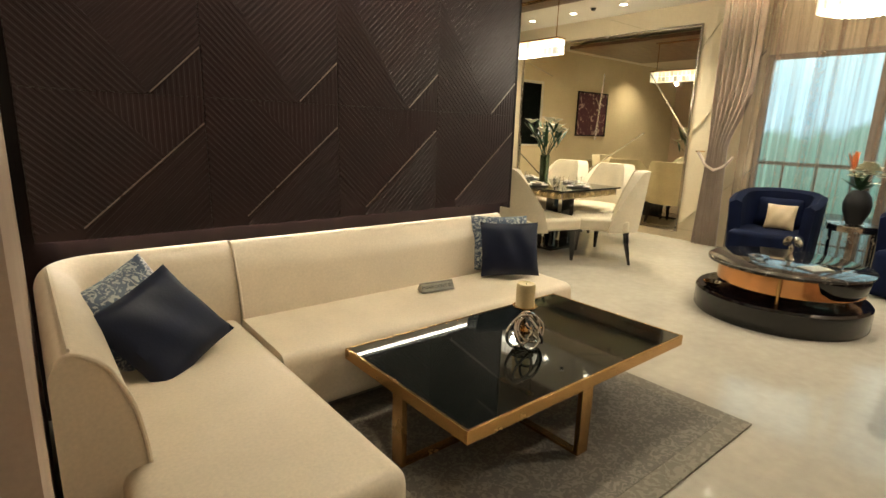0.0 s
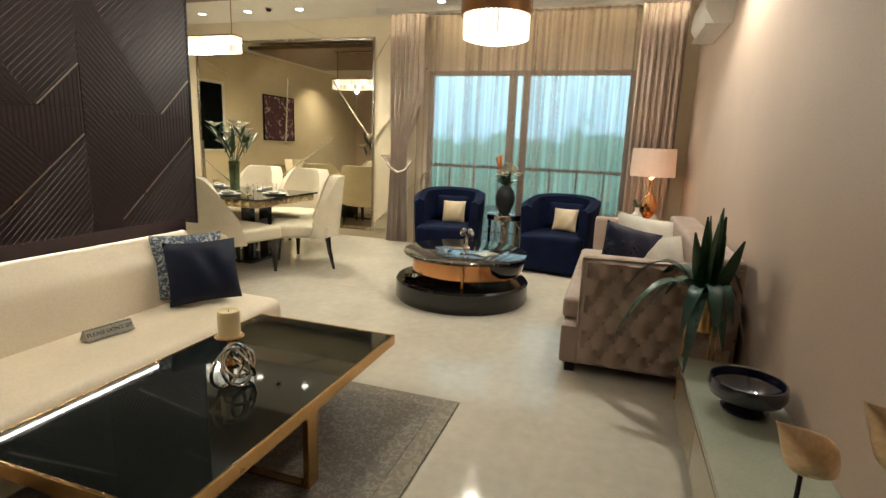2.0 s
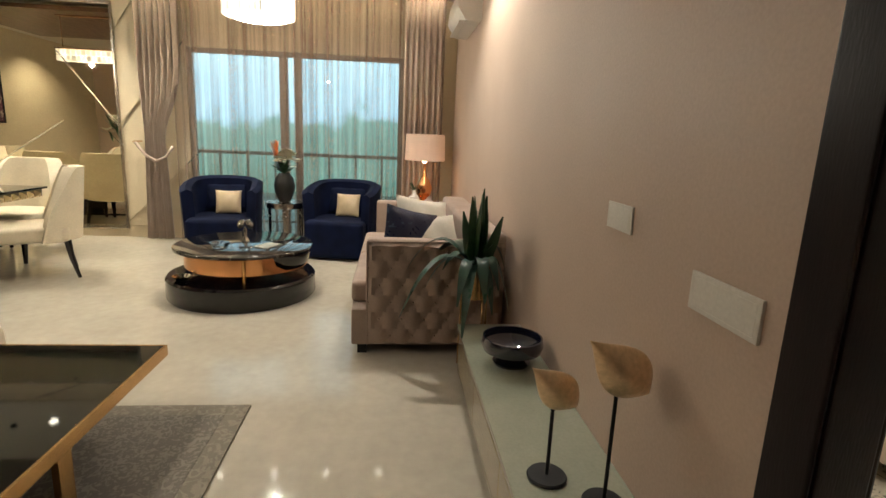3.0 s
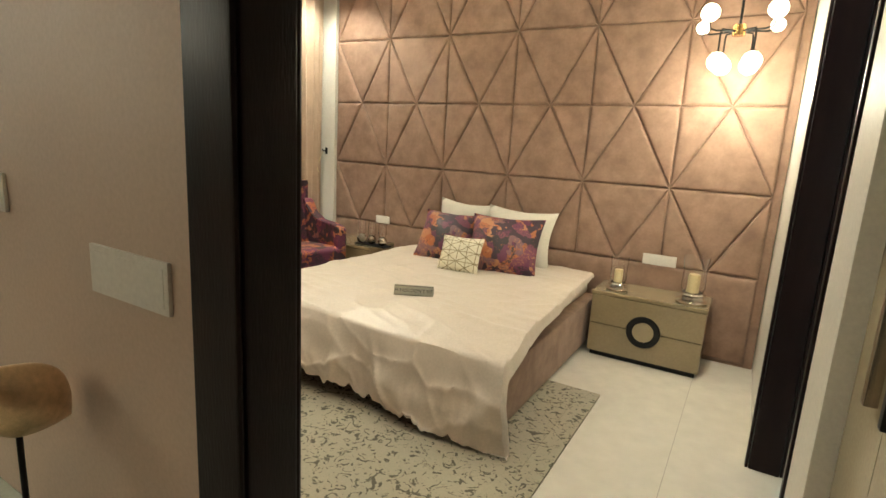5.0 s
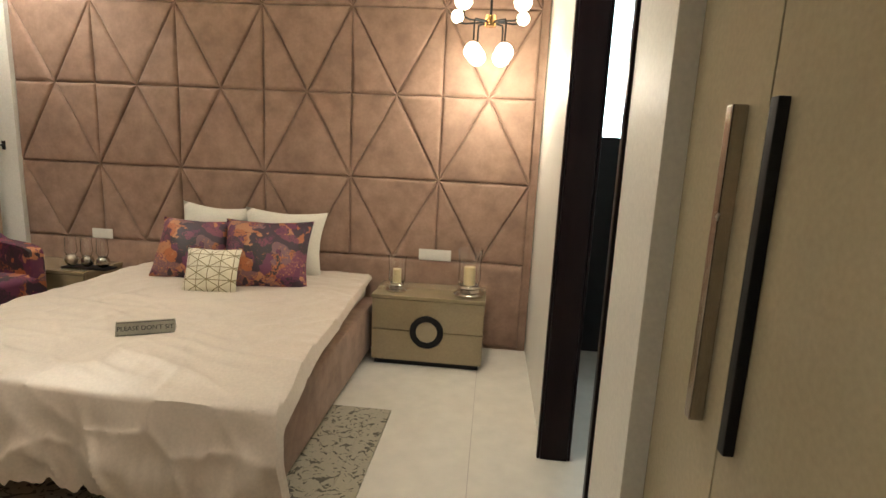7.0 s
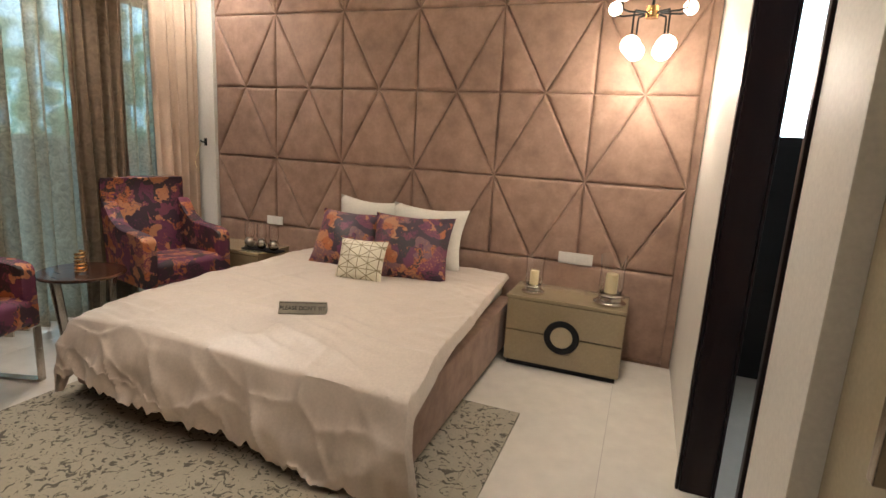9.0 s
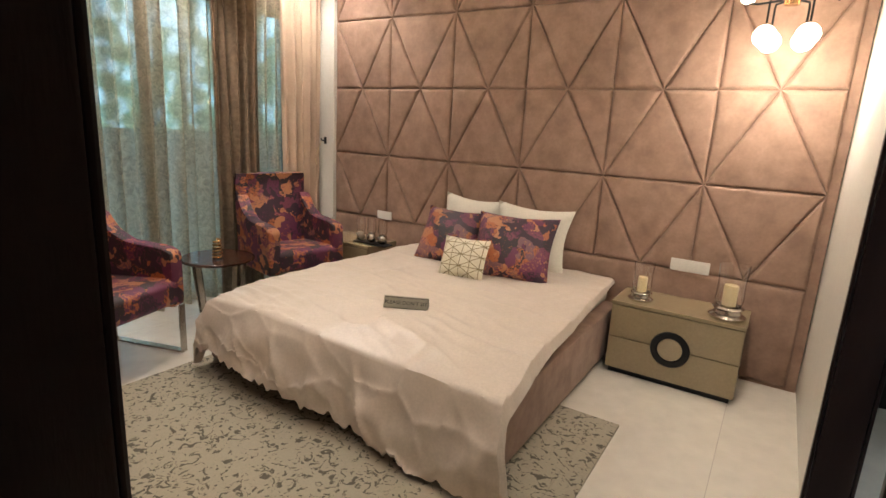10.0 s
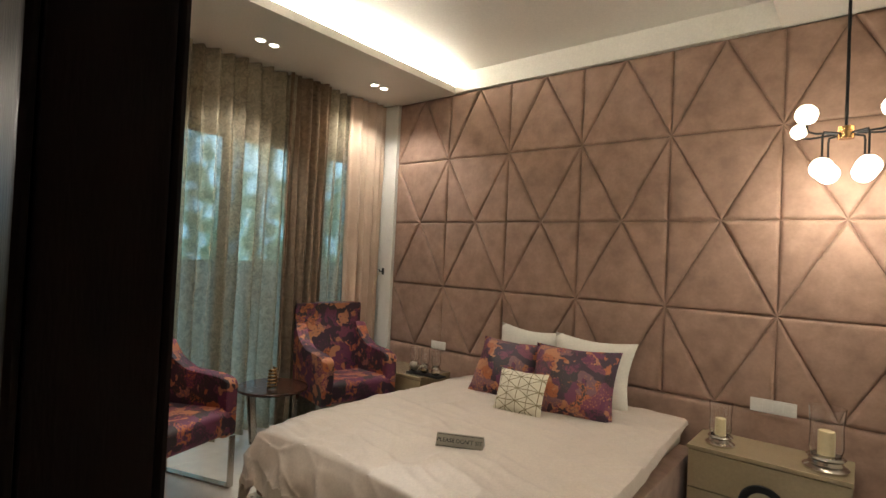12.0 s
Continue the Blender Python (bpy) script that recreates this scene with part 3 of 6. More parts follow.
# ---- dark ribbed wall panelling ----
def clip_line(poly, p, d):
    """The stretch of the line p + s d inside a convex polygon."""
    lo, hi = -9.0, 9.0
    n = len(poly)
    for i in range(n):
        (ax, ay), (bx, by) = poly[i], poly[(i + 1) % n]
        nx, ny = -(by - ay), bx - ax
        den, num = nx * d[0] + ny * d[1], nx * (ax - p[0]) + ny * (ay - p[1])
        if abs(den) < 1e-9:
            if num > 0:
                return None
        elif den > 0:
            lo = max(lo, num / den)
        else:
            hi = min(hi, num / den)
    return (lo, hi) if hi - lo > 0.01 else None


def ribs(bm, poly, angle, owner=None, pitch=0.024, width=0.013, depth=0.0026):
    d = (math.cos(radians(angle)), math.sin(radians(angle)))
    nrm = (-d[1], d[0])
    ks = [nrm[0] * x + nrm[1] * y for x, y in poly]
    k = min(ks) + pitch / 2
    while k < max(ks):
        got = clip_line(poly, (nrm[0] * k, nrm[1] * k), d)
        if got:
            e = [(nrm[0] * (k + o) + d[0] * s, nrm[1] * (k + o) + d[1] * s) for o, s in
                 ((-width / 2, got[0]), (width / 2, got[0]), (width / 2, got[1]), (-width / 2, got[1]))]
            if owner is not None:
                bm = bmesh.new()
            back = [bm.verts.new((x, 0, z)) for x, z in e]
            f = 0.7
            c = [(nrm[0] * k + d[0] * s, nrm[1] * k + d[1] * s) for s in (got[0], got[0], got[1], got[1])]
            front = [bm.verts.new((c[i][0] + (e[i][0] - c[i][0]) * f, -depth, c[i][1] + (e[i][1] - c[i][1]) * f)) for i in range(4)]
            bm.faces.new(front)
            for i in range(4):
                bm.faces.new((back[i], back[(i + 1) % 4], front[(i + 1) % 4], front[i]))
            if owner is not None:
                part("rib", bm, M_RIB, owner)
        k += pitch


def ribbed_panel(parent, x, z, w, h, low):
    bm = box(0.002, 0.0, 0.002, w - 0.002, 0.02, h - 0.002, 0.003)
    P = lambda u, v: (u * w, v * h)
    if low:
        zones = (([P(0, 0.06), P(0.25, 0.08), P(0.74, 0.56), P(0.34, 1), P(0, 1)], -45), ([P(0.34, 1), P(0.74, 0.56), P(1, 0.82), P(1, 1)], 90),
                 ([P(0.25, 0.08), P(0.25, 0), P(1, 0), P(1, 0.82)], 45))
        line = (P(0.25, 0.08), P(1, 0.82))
    else:
        zones = (([P(0, 0), P(0.68, 0), P(0, 0.72)], -45), ([P(0, 0.72), P(0.68, 0), P(1, 0.24), P(1, 1), P(0, 1)], 45), ([P(0.68, 0), P(1, 0), P(1, 0.24)], 90))
        line = (P(0.68, 0.01), P(1, 0.24))
    ob = part("panel", bm, M_RIB, parent)
    ob.location = (x, 0, z)
    if z < 2.0:
        for poly, angle in zones:
            ribs(None, poly, angle, ob)
    else:
        rest = bmesh.new()
        for poly, angle in zones:
            ribs(rest, poly, angle)
        tagged(part("ribs", rest, M_RIB, ob), kind="stuff")
    (ax, az), (bx, bz) = line
    d = Vector((bx - ax, 0, bz - az))
    s = part("inlay", moved(box(0, -0.006, -0.003, d.length - 0.01, 0, 0.003), pose(ax, 0, az, 0, -math.degrees(math.atan2(d.z, d.x)), 0)), M_BRONZE, ob, "thin bronze inlay strip")
    return ob


panelling = thing("wall_panelling", 0, 2.715, 0, "dark brown ribbed wooden panelling with bronze inlays behind the sofa", "wall panel")
for c in range(4):
    for r, (z, h, low) in enumerate(((0.84, 0.63, True), (1.47, 0.95, False), (2.42, 0.58, True))):
        ribbed_panel(panelling, 0.057 + c * 0.703, z, 0.703, h, low)
part("led_strip", box(0.10, 0.060, 0.846, 2.84, 0.078, 0.8515), M_LEDSOFA, panelling, "warm led strip under the panels")
part("carrier", box(0.057, 0.022, 0.852, 2.869, 0.083, 3.0), M_DARKWOOD, panelling)
part("end_strip", box(2.870, -0.004, 0.80, 2.884, 0.230, 3.0, 0.002), M_DARKWOOD, panelling)

# ---- padded bedroom wall ----
def pad(name, pts, parent, thick=0.044):
    """An upholstered piece: the outline sinks to the seam and swells towards its middle."""
    bm = bmesh.new()
    c = Vector((sum(p[0] for p in pts) / len(pts), sum(p[1] for p in pts) / len(pts)))
    rings = []
    for inset, y in ((0.0, 0.42), (0.004, 0.58), (0.012, 0.76), (0.026, 0.90), (0.052, 0.98), (0.10, 1.03)):
        ring = []
        n = len(pts)
        for i in range(n):
            a, b, d = Vector(pts[i - 1]), Vector(pts[i]), Vector(pts[(i + 1) % n])
            e1, e2 = (b - a).normalized(), (d - b).normalized()
            n1, n2 = Vector((-e1.y, e1.x)), Vector((-e2.y, e2.x))
            bis = (n1 + n2) / max(0.25, 1 + n1.dot(n2))
            lim = min(inset, 0.55 * (c - b).length / max(1.0, bis.length))
            q = b + bis * lim
            ring.append(bm.verts.new((q.x, thick * y, q.y)))
        rings.append(ring)
    for a, b in zip(rings, rings[1:]):
        for i in range(len(pts)):
            bm.faces.new((a[i], a[(i + 1) % len(pts)], b[(i + 1) % len(pts)], b[i]))
    top = bm.verts.new((c.x, thick * 1.10, c.y))
    for i in range(len(pts)):
        bm.faces.new((rings[-1][i], rings[-1][(i + 1) % len(pts)], top))
    return part(name, bm, M_SUEDE, parent)


def padded_wall():
    t = thing("padded_wall", 0, -3.886, 0, "tan suede padded headboard wall of triangular panels", "headboard")
    part("backing", box(0.113, -0.075, 0.0, 3.664, 0.016, 2.698), M_SUEDE, t)
    x0, w = 0.162, 0.5835
    zs = (0.59, 1.11, 1.638, 2.163, 2.698)
    for r in range(4):
        lo, hi = zs[r], zs[r + 1]
        up = r % 2 == 1
        for k in range(6):
            a, b, m = x0 + k * w, x0 + (k + 1) * w, x0 + (k + 0.5) * w
            near, far = (lo, hi) if up else (hi, lo)
            tri = [(a, near), (b, near), (m, far)]
            left, right = [(a, near), (m, far), (a, far)], [(b, near), (b, far), (m, far)]
            for p in (tri, left, right):
                s = sum(p[i][0] * p[(i + 1) % 3][1] - p[(i + 1) % 3][0] * p[i][1] for i in range(3))
                pad("pad", p if s > 0 else p[::-1], t)
    pad("pad", [(x0, 0.02), (x0 + 6 * w, 0.02), (x0 + 6 * w, 0.59), (x0, 0.59)], t)
    return t


padded_wall()

# ---- living room furniture ----
def rug(name, x0, y0, x1, y1, field, edge, label, band=0.10):
    t = thing(name, x0, y0, 0.001, label, "rug")
    w, d = x1 - x0, y1 - y0
    part("field", box(band, band, 0, w - band, d - band, 0.013, 0.003), field, t)
    for a in ((0, 0, w, band), (0, d - band, w, d), (0, band, band, d - band), (w - band, band, w, d - band)):
        part("border", box(a[0], a[1], 0, a[2], a[3], 0.012, 0.003), edge, t)
    return t


rug("living_rug", 0.95, 0.815, 2.66, 2.17, M_RUG, M_RUGEDGE, "grey patterned rug under the black glass table")


def swept(profile, a, b, axis):
    """A closed profile (across, z) drawn from a to b along an axis, with capped ends."""
    bm = bmesh.new()
    n = max(2, int(abs(b - a) / 0.12))
    rings = []
    for i in range(n + 1):
        s = a + (b - a) * i / n
        rings.append([bm.verts.new((s, p, z) if axis == "x" else (p, s, z)) for p, z in profile])
    for r0, r1 in zip(rings, rings[1:]):
        for i in range(len(profile)):
            bm.faces.new((r0[i], r0[(i + 1) % len(profile)], r1[(i + 1) % len(profile)], r1[i]))
    bm.faces.new(rings[0]), bm.faces.new(rings[-1])
    return bm


def rounded(pts, r=0.03, seg=4):
    """The outline of a polygon with its corners rounded."""
    out = []
    n = len(pts)
    for i in range(n):
        a, b, c = Vector(pts[i - 1]), Vector(pts[i]), Vector(pts[(i + 1) % n])
        rr = min(r, (a - b).length * 0.45, (c - b).length * 0.45)
        p, q = b + (a - b).normalized() * rr, b + (c - b).normalized() * rr
        for k in range(seg + 1):
            f = k / seg
            out.append(tuple(p * (1 - f) ** 2 + 2 * b * f * (1 - f) + q * f ** 2))
    return out


def along_path(profile, path):
    """A closed profile (inwards, z) carried along plan points (x, y, inward x, inward y), with capped ends."""
    bm = bmesh.new()
    rings = [[bm.verts.new((x + nx * d, y + ny * d, z)) for d, z in profile] for x, y, nx, ny in path]
    for a, b in zip(rings, rings[1:]):
        for k in range(len(profile)):
            bm.faces.new((a[k], a[(k + 1) % len(profile)], b[(k + 1) % len(profile)], b[k]))
    bm.faces.new(rings[0]), bm.faces.new(rings[-1])
    return bm


def corner_sofa():
    t = thing("corner_sofa", 0.11, 2.76, 0, "cream leather corner sofa with a low rounded back", "sofa")
    seat = rounded([(-0.75, 0.10), (-0.75, 0.40), (-0.18, 0.41), (-0.18, 0.10)], 0.06)
    part("seat", swept(seat, 0.71, 2.66, "x"), M_SOFA, t)
    part("chaise", swept(rounded([(0.05, 0.10), (0.05, 0.41), (0.70, 0.41), (0.70, 0.10)], 0.06, 6), -1.64, -0.20, "y"), M_SOFA, t)
    nose = rounded([(0.05, 0.10), (0.05, 0.41), (0.70, 0.41), (0.70, 0.10)], 0.06, 6)
    bm = bmesh.new()
    rings = []
    for k in range(7):
        a = k * math.pi / 12
        f = 0.05 * (1 - math.cos(a))
        rings.append([bm.verts.new((0.375 + (x - 0.375) * (1 - f / 0.325), -1.64 - 0.05 * math.sin(a), 0.10 + (z - 0.10) * (1 - f / 0.31))) for x, z in nose])
    for a, b in zip(rings, rings[1:]):
        for k in range(len(nose)):
            bm.faces.new((a[k], a[(k + 1) % len(nose)], b[(k + 1) % len(nose)], b[k]))
    bm.faces.new(rings[-1])
    part("chaise_front", bm, M_SOFA, t)
    back = rounded([(-0.01, 0.10), (-0.01, 0.76), (-0.10, 0.785), (-0.19, 0.66), (-0.24, 0.42), (-0.24, 0.10)], 0.05)
    part("back", swept(back, 0.715, 2.58, "x"), M_SOFA, t)
    end = along_path([(-y - 0.01, z) for y, z in back], [(2.58 + 0.06 * math.sin(k * math.pi / 12), -0.01, 0.35 * (1 - math.cos(k * math.pi / 12)) * -0.6, -1.0 + 0.30 * (1 - math.cos(k * math.pi / 12))) for k in range(7)])
    part("back_end", end, M_SOFA, t)
    prof = rounded([(0.0, 0.10), (0.0, 0.73), (0.045, 0.788), (0.125, 0.735), (0.178, 0.61), (0.202, 0.46), (0.210, 0.10)], 0.045, 5)
    path = [(0.707, -0.01, 0, -1), (0.40, -0.01, 0, -1), (0.16, -0.01, 0, -1)]
    path += [(0.16 - 0.24 * math.sin(k * math.pi / 20), -0.25 + 0.24 * math.cos(k * math.pi / 20), math.sin(k * math.pi / 20), -math.cos(k * math.pi / 20)) for k in range(1, 11)]
    path += [(-0.08, -0.5, 1, 0), (-0.08, -0.9, 1, 0), (-0.08, -1.22, 1, 0)]
    part("back", along_path(prof, path), M_SOFA, t)
    part("plinth", box(0.72, -0.50, 0.0, 2.54, -0.06, 0.10, 0.004), M_SOFA, t)
    part("plinth", box(0.06, -1.60, 0.0, 0.62, -0.06, 0.10, 0.004), M_SOFA, t)
    part("piping", tube([(-0.08 + d, -1.222, z) for d, z in prof if d > 0.02 and z > 0.40], 0.007), M_SOFA, t)
    part("piping", tube([(-0.03, -1.22, 0.789), (-0.03, -0.30, 0.789)], 0.005, 6), M_SOFA, t)
    part("piping", tube([(0.711, -0.125, 0.765), (0.711, -0.205, 0.60), (0.711, -0.247, 0.42)], 0.007), M_SOFA, t)
    return t


corner_sofa()


def coffee_table():
    t = thing("coffee_table", 1.09, 1.15, 0.014, "low black glass table with a gold metal frame", "coffee table")
    w, d, h = 1.455, 0.83, 0.368
    part("tabletop", box(0.012, 0.012, h - 0.010, w - 0.012, d - 0.012, h, 0.002), M_BLACKGLASS, t, "black glass top")
    for a in ((0, 0, w, 0.012), (0, d - 0.012, w, d), (0, 0.012, 0.012, d - 0.012), (w - 0.012, 0.012, w, d - 0.012)):
        part("rim", box(a[0], a[1], h - 0.05, a[2], a[3], h + 0.001, 0.002), M_GOLD, t)
    part("shelf", box(0.02, 0.02, h - 0.05, w - 0.02, d - 0.02, h - 0.03), M_BLACKMATT, t)
    for x, y, dx, dy in ((0.015, d / 2, 0.012, 0.035), (w - 0.015, d / 2, 0.012, 0.035), (w / 2 - 0.05, 0.015, 0.035, 0.012), (w / 2 - 0.05, d - 0.015, 0.035, 0.012)):
        part("leg", box(x - dx, y - dy, 0.012, x + dx, y + dy, h - 0.05, 0.002), M_GOLD, t)
    part("foot_bar", box(0.027, d / 2 - 0.02, 0.0, w - 0.027, d / 2 + 0.02, 0.012, 0.002), M_GOLD, t)
    part("foot_bar", box(w / 2 - 0.07, 0.027, 0.0, w / 2 - 0.03, d - 0.027, 0.0115, 0.002), M_GOLD, t)
    return t


coffee_table()

# ---- bed ----
def bed():
    t = thing("bed", 1.05, -3.80, 0, "double bed with an ivory satin sheet and tan suede base", "bed")
    part("base", box(0.06, 0.02, 0.03, 1.84, 1.70, 0.33, 0.02), M_SUEDE, t)
    part("mattress", box(0.135, 0.02, 0.33, 1.74, 1.68, 0.405, 0.03, 4), M_PILLOW, t)
    bm = bmesh.new()
    nx, ny = 190, 210
    g = []
    for j in range(ny + 1):
        row = []
        v = j / ny * 2.10 + 0.02
        hang = 0.03 + 0.05 * max(0.0, (v - 0.2) / 1.6)
        for i in range(nx + 1):
            u = (0.125 - 0.055 * v) - hang + (1.705 + 0.055 * v + hang + 0.22) * i / nx
            x, y, z = u, v, 0.500 - 0.05 * math.exp(-max(0.0, 1.705 + 0.035 * v - u) / 0.08)
            edge = 0.125 - 0.055 * v
            over, right, left = max(0.0, v - 1.74), max(0.0, edge - u), max(0.0, u - 1.705 - 0.035 * v)
            c = noise.noise(Vector((u * 3.1, v * 3.7, 1.0)))
            w = min(v, 1.74 + (v - 1.74) * 0.3)
            fold = math.exp(-(noise.noise(Vector((u * 2.2 + 1.2 * w, w * 5.5 - u, 5.0))) / 0.16) ** 2)
            small = math.exp(-(noise.noise(Vector((u * 5.0 - 3 * w, w * 11.0 + 2 * u, 9.0))) / 0.24) ** 2)
            toe = min(1.0, max(0.0, (v - 1.25) / 0.49))
            z += 0.006 * c + 0.004 * fold + 0.0012 * small - 0.019
            z -= toe ** 2.2 * (0.085 - 0.035 * min(1.0, max(0.0, u / 1.7)))
            bend = noise.noise(Vector((u * 1.4, w * 1.4, 4.0)))
            ridge = noise.noise(Vector((u * 1.5 + 1.0 * bend, w * 13.0 + 4.0 * u * (0.4 + toe) + 2.0 * bend, 2.0)))
            cross = noise.noise(Vector((u * 9.0 - 5.0 * w + 2.0 * bend, w * 3.0 + u * 2.0, 6.0)))
            crumple = noise.voronoi(Vector((u * 3.2 + 1.5 * bend, v * 5.0 + 1.4 * u, 1.0)))[0]
            crease = math.exp(-(crumple[1] - crumple[0]) / 0.10)
            z += 0.014 * max(0.0, ridge) ** 1.3 + 0.008 * max(0.0, cross) ** 1.3
            z += (0.0025 + 0.008 * toe ** 2) * crease
            if right:
                z -= right * 0.95
                x = edge - 0.015 - 0.05 * (1 - math.exp(-right * 9)) - 0.003 * math.sin(9 * v + 4 * c)
            if left:
                z -= left
                x = 1.71 + 0.035 * v + 0.04 * (1 - math.exp(-left * 8)) + 0.015 * math.sin(10 * v)
            if over:
                f = min(1.0, over * 4)
                rag = noise.noise(Vector((u * 13, 3.0, 0.0))) + 0.6 * noise.noise(Vector((u * 34, 7.0, 0.0)))
                z -= over * (1.02 - 0.19 * u + 0.11 * rag)
                drag = noise.noise(Vector((u * 4.0 + 2.2 * over, over * 2.2, 11.0)))
                y = 1.75 + 0.075 * (1 - math.exp(-over * 5)) + f * (0.020 * math.sin(6 * u + 3 * c) + 0.010 * math.sin(15 * u + 3 * over + 3 * c) + 0.012 * fold + 0.010 * small)
                y += f * (0.018 * max(0.0, 1 - abs(drag) / 0.22) ** 1.5 + 0.010 * crease)
                if right:
                    x -= 0.03 * f
            row.append(bm.verts.new((x, y, max(z, 0.035))))
        g.append(row)
    for j in range(ny):
        for i in range(nx):
            bm.faces.new((g[j][i], g[j][i + 1], g[j + 1][i + 1], g[j + 1][i]))
    part("sheet", bm, M_SHEET, t, "creased ivory satin sheet")
    return t


bed()
rug("bedroom_rug", 0.827, -2.875, 2.95, -1.05, M_RUGBED, M_RUGBED, "beige and grey patterned rug under the bed")


M_DISC = mat("champagne_lacquer", (0.42, 0.35, 0.23), 0.35, vary=0.1, bump=0.0)


def nightstand(x, y, label, mirror=False):
    t = thing("nightstand", x, y, 0, label, "nightstand", group="nightstands")
    w, d, h = 0.68, 0.35, 0.44
    part("plinth", box(0.02, 0.0, 0.0, w - 0.02, d - 0.02, 0.03), M_BLACKMATT, t)
    part("body", box(0, 0, 0.03, w, d - 0.02, h - 0.022, 0.004), M_NIGHT, t)
    part("top", box(-0.003, 0, h - 0.022, w + 0.003, d + 0.003, h, 0.005), M_NIGHT, t)
    for z0, z1 in ((0.034, 0.222), (0.228, h - 0.026)):
        part("drawer", box(0.004, d - 0.018, z0, w - 0.004, d, z1, 0.003), M_NIGHT, t)
    ring = lathe([(0.068, 0), (0.098, 0), (0.102, 0.006), (0.098, 0.012), (0.068, 0.012), (0.064, 0.006)], 40)
    part("ring_handle", moved(ring, pose(w * 0.50, d + 0.001, 0.225, -90)), M_BLACKMATT, t, "matt black ring handle")
    disc = lathe([(0.0, 0), (0.066, 0), (0.064, 0.004), (0.0, 0.004)], 32)
    part("disc", moved(disc, pose(w * 0.50, d + 0.001, 0.225, -90)), M_DISC, t, "champagne lacquer disc")
    return t


nightstand(0.395, -3.81, "taupe gloss nightstand with a black ring handle beside the bed")
nightstand(2.93, -3.81, "taupe gloss nightstand between the bed and an armchair")

# ---- loose things of the living room ----
def pillow(name, w, h, t, m, material, label, group="", ear=0.06):
    ob = solid(name, cushion(w, h, t, 16, ear), material, label, "cushion", group=group)
    ob.matrix_basis = m
    return ob


G = "scatter cushions"
pillow("cushion", 0.42, 0.40, 0.13, pose(0.45, 2.31, 0.42, -36, -16, 36), M_SILVERPAT, "blue and silver brocade cushion behind another", G)
pillow("cushion", 0.42, 0.40, 0.15, pose(0.53, 2.14, 0.415, -42, -18, 34), M_NAVY, "dark navy satin cushion leaning in the sofa corner", G)
pillow("cushion", 0.40, 0.38, 0.12, pose(2.535, 2.44, 0.425, -15, 0, -30), M_SILVERPAT, "blue and silver brocade cushion on the sofa end", G)
pillow("cushion", 0.40, 0.36, 0.13, pose(2.50, 2.31, 0.42, -15, 0, -30), M_NAVY, "dark navy satin cushion on the sofa end", G)


def sign(x, y, z, rz):
    t = thing("desk_sign", x, y, z, "small grey tent sign asking not to sit", "sign", rz, group="tent signs")
    bm = swept([(-0.035, 0.0), (0.035, 0.0), (0.004, 0.052), (-0.004, 0.052)], -0.11, 0.11, "x")
    part("plate", bm, mat("grey_sign_board", (0.30, 0.27, 0.20), 0.4), t)
    me = text_mesh("PLEASE DON'T SIT", 0.026, 0.0006, M_BLACKMATT, "lettering")
    o = tagged(new("lettering", me), "dark capital letters")
    o.parent = t
    o.matrix_basis = pose(0, -0.0205, 0.026, 59)
    part("border", tube([(-0.104, -0.0345, 0.004), (0.104, -0.0345, 0.004)], 0.0012, 6), M_BLACKMATT, t)
    part("border", tube([(-0.104, -0.008, 0.049), (0.104, -0.008, 0.049)], 0.0012, 6), M_BLACKMATT, t)
    return t


sign(1.92, 2.37, 0.413, -9)
sign(1.815, -2.47, 0.479, 206.6)


def candle_stand(x, y, z):
    t = thing("candle_holder", x, y, z, "gold candle holder with a thick ivory candle", "candle holder")
    part("foot", lathe([(0.0, 0), (0.045, 0), (0.045, 0.006), (0.012, 0.014), (0.009, 0.10), (0.02, 0.11), (0.055, 0.118), (0.062, 0.128), (0.0, 0.126)], 32), M_GOLD, t)
    part("candle", lathe([(0.0, 0.127), (0.047, 0.127), (0.047, 0.235), (0.042, 0.243), (0.030, 0.236), (0.0, 0.234)], 32), M_CANDLE, t, "ivory pillar candle")
    part("wick", tube([(0, 0, 0.234), (0.001, 0, 0.246)], 0.0012, 6), M_BLACKMATT, t)
    return t


candle_stand(1.93, 1.67, 0.384)


def ring_sculpture(x, y, z):
    t = thing("ring_sculpture", x, y, z, "shiny steel sculpture of interlocked rings", "sculpture")
    for k, (r, rx, ry, dx, dz) in enumerate(((0.085, 70, 10, 0.0, 0.086), (0.075, 20, 60, 0.04, 0.085), (0.08, 100, 40, -0.03, 0.085), (0.06, 40, -50, 0.05, 0.075))):
        pts = [Vector((r * math.cos(a), r * math.sin(a), 0)) for a in [2 * math.pi * i / 36 for i in range(37)]]
        bm = tube(pts, 0.007, 8)
        part("ring", moved(bm, pose(dx, 0.01 * k, dz, rx, ry, 0)), M_CHROME, t)
    return t


M_CHROME = mat("polished_chrome", (0.75, 0.74, 0.70), 0.06, 1.0, vary=0.05, bump=0.0, rough_vary=0.03)
ring_sculpture(1.77, 1.50, 0.384)


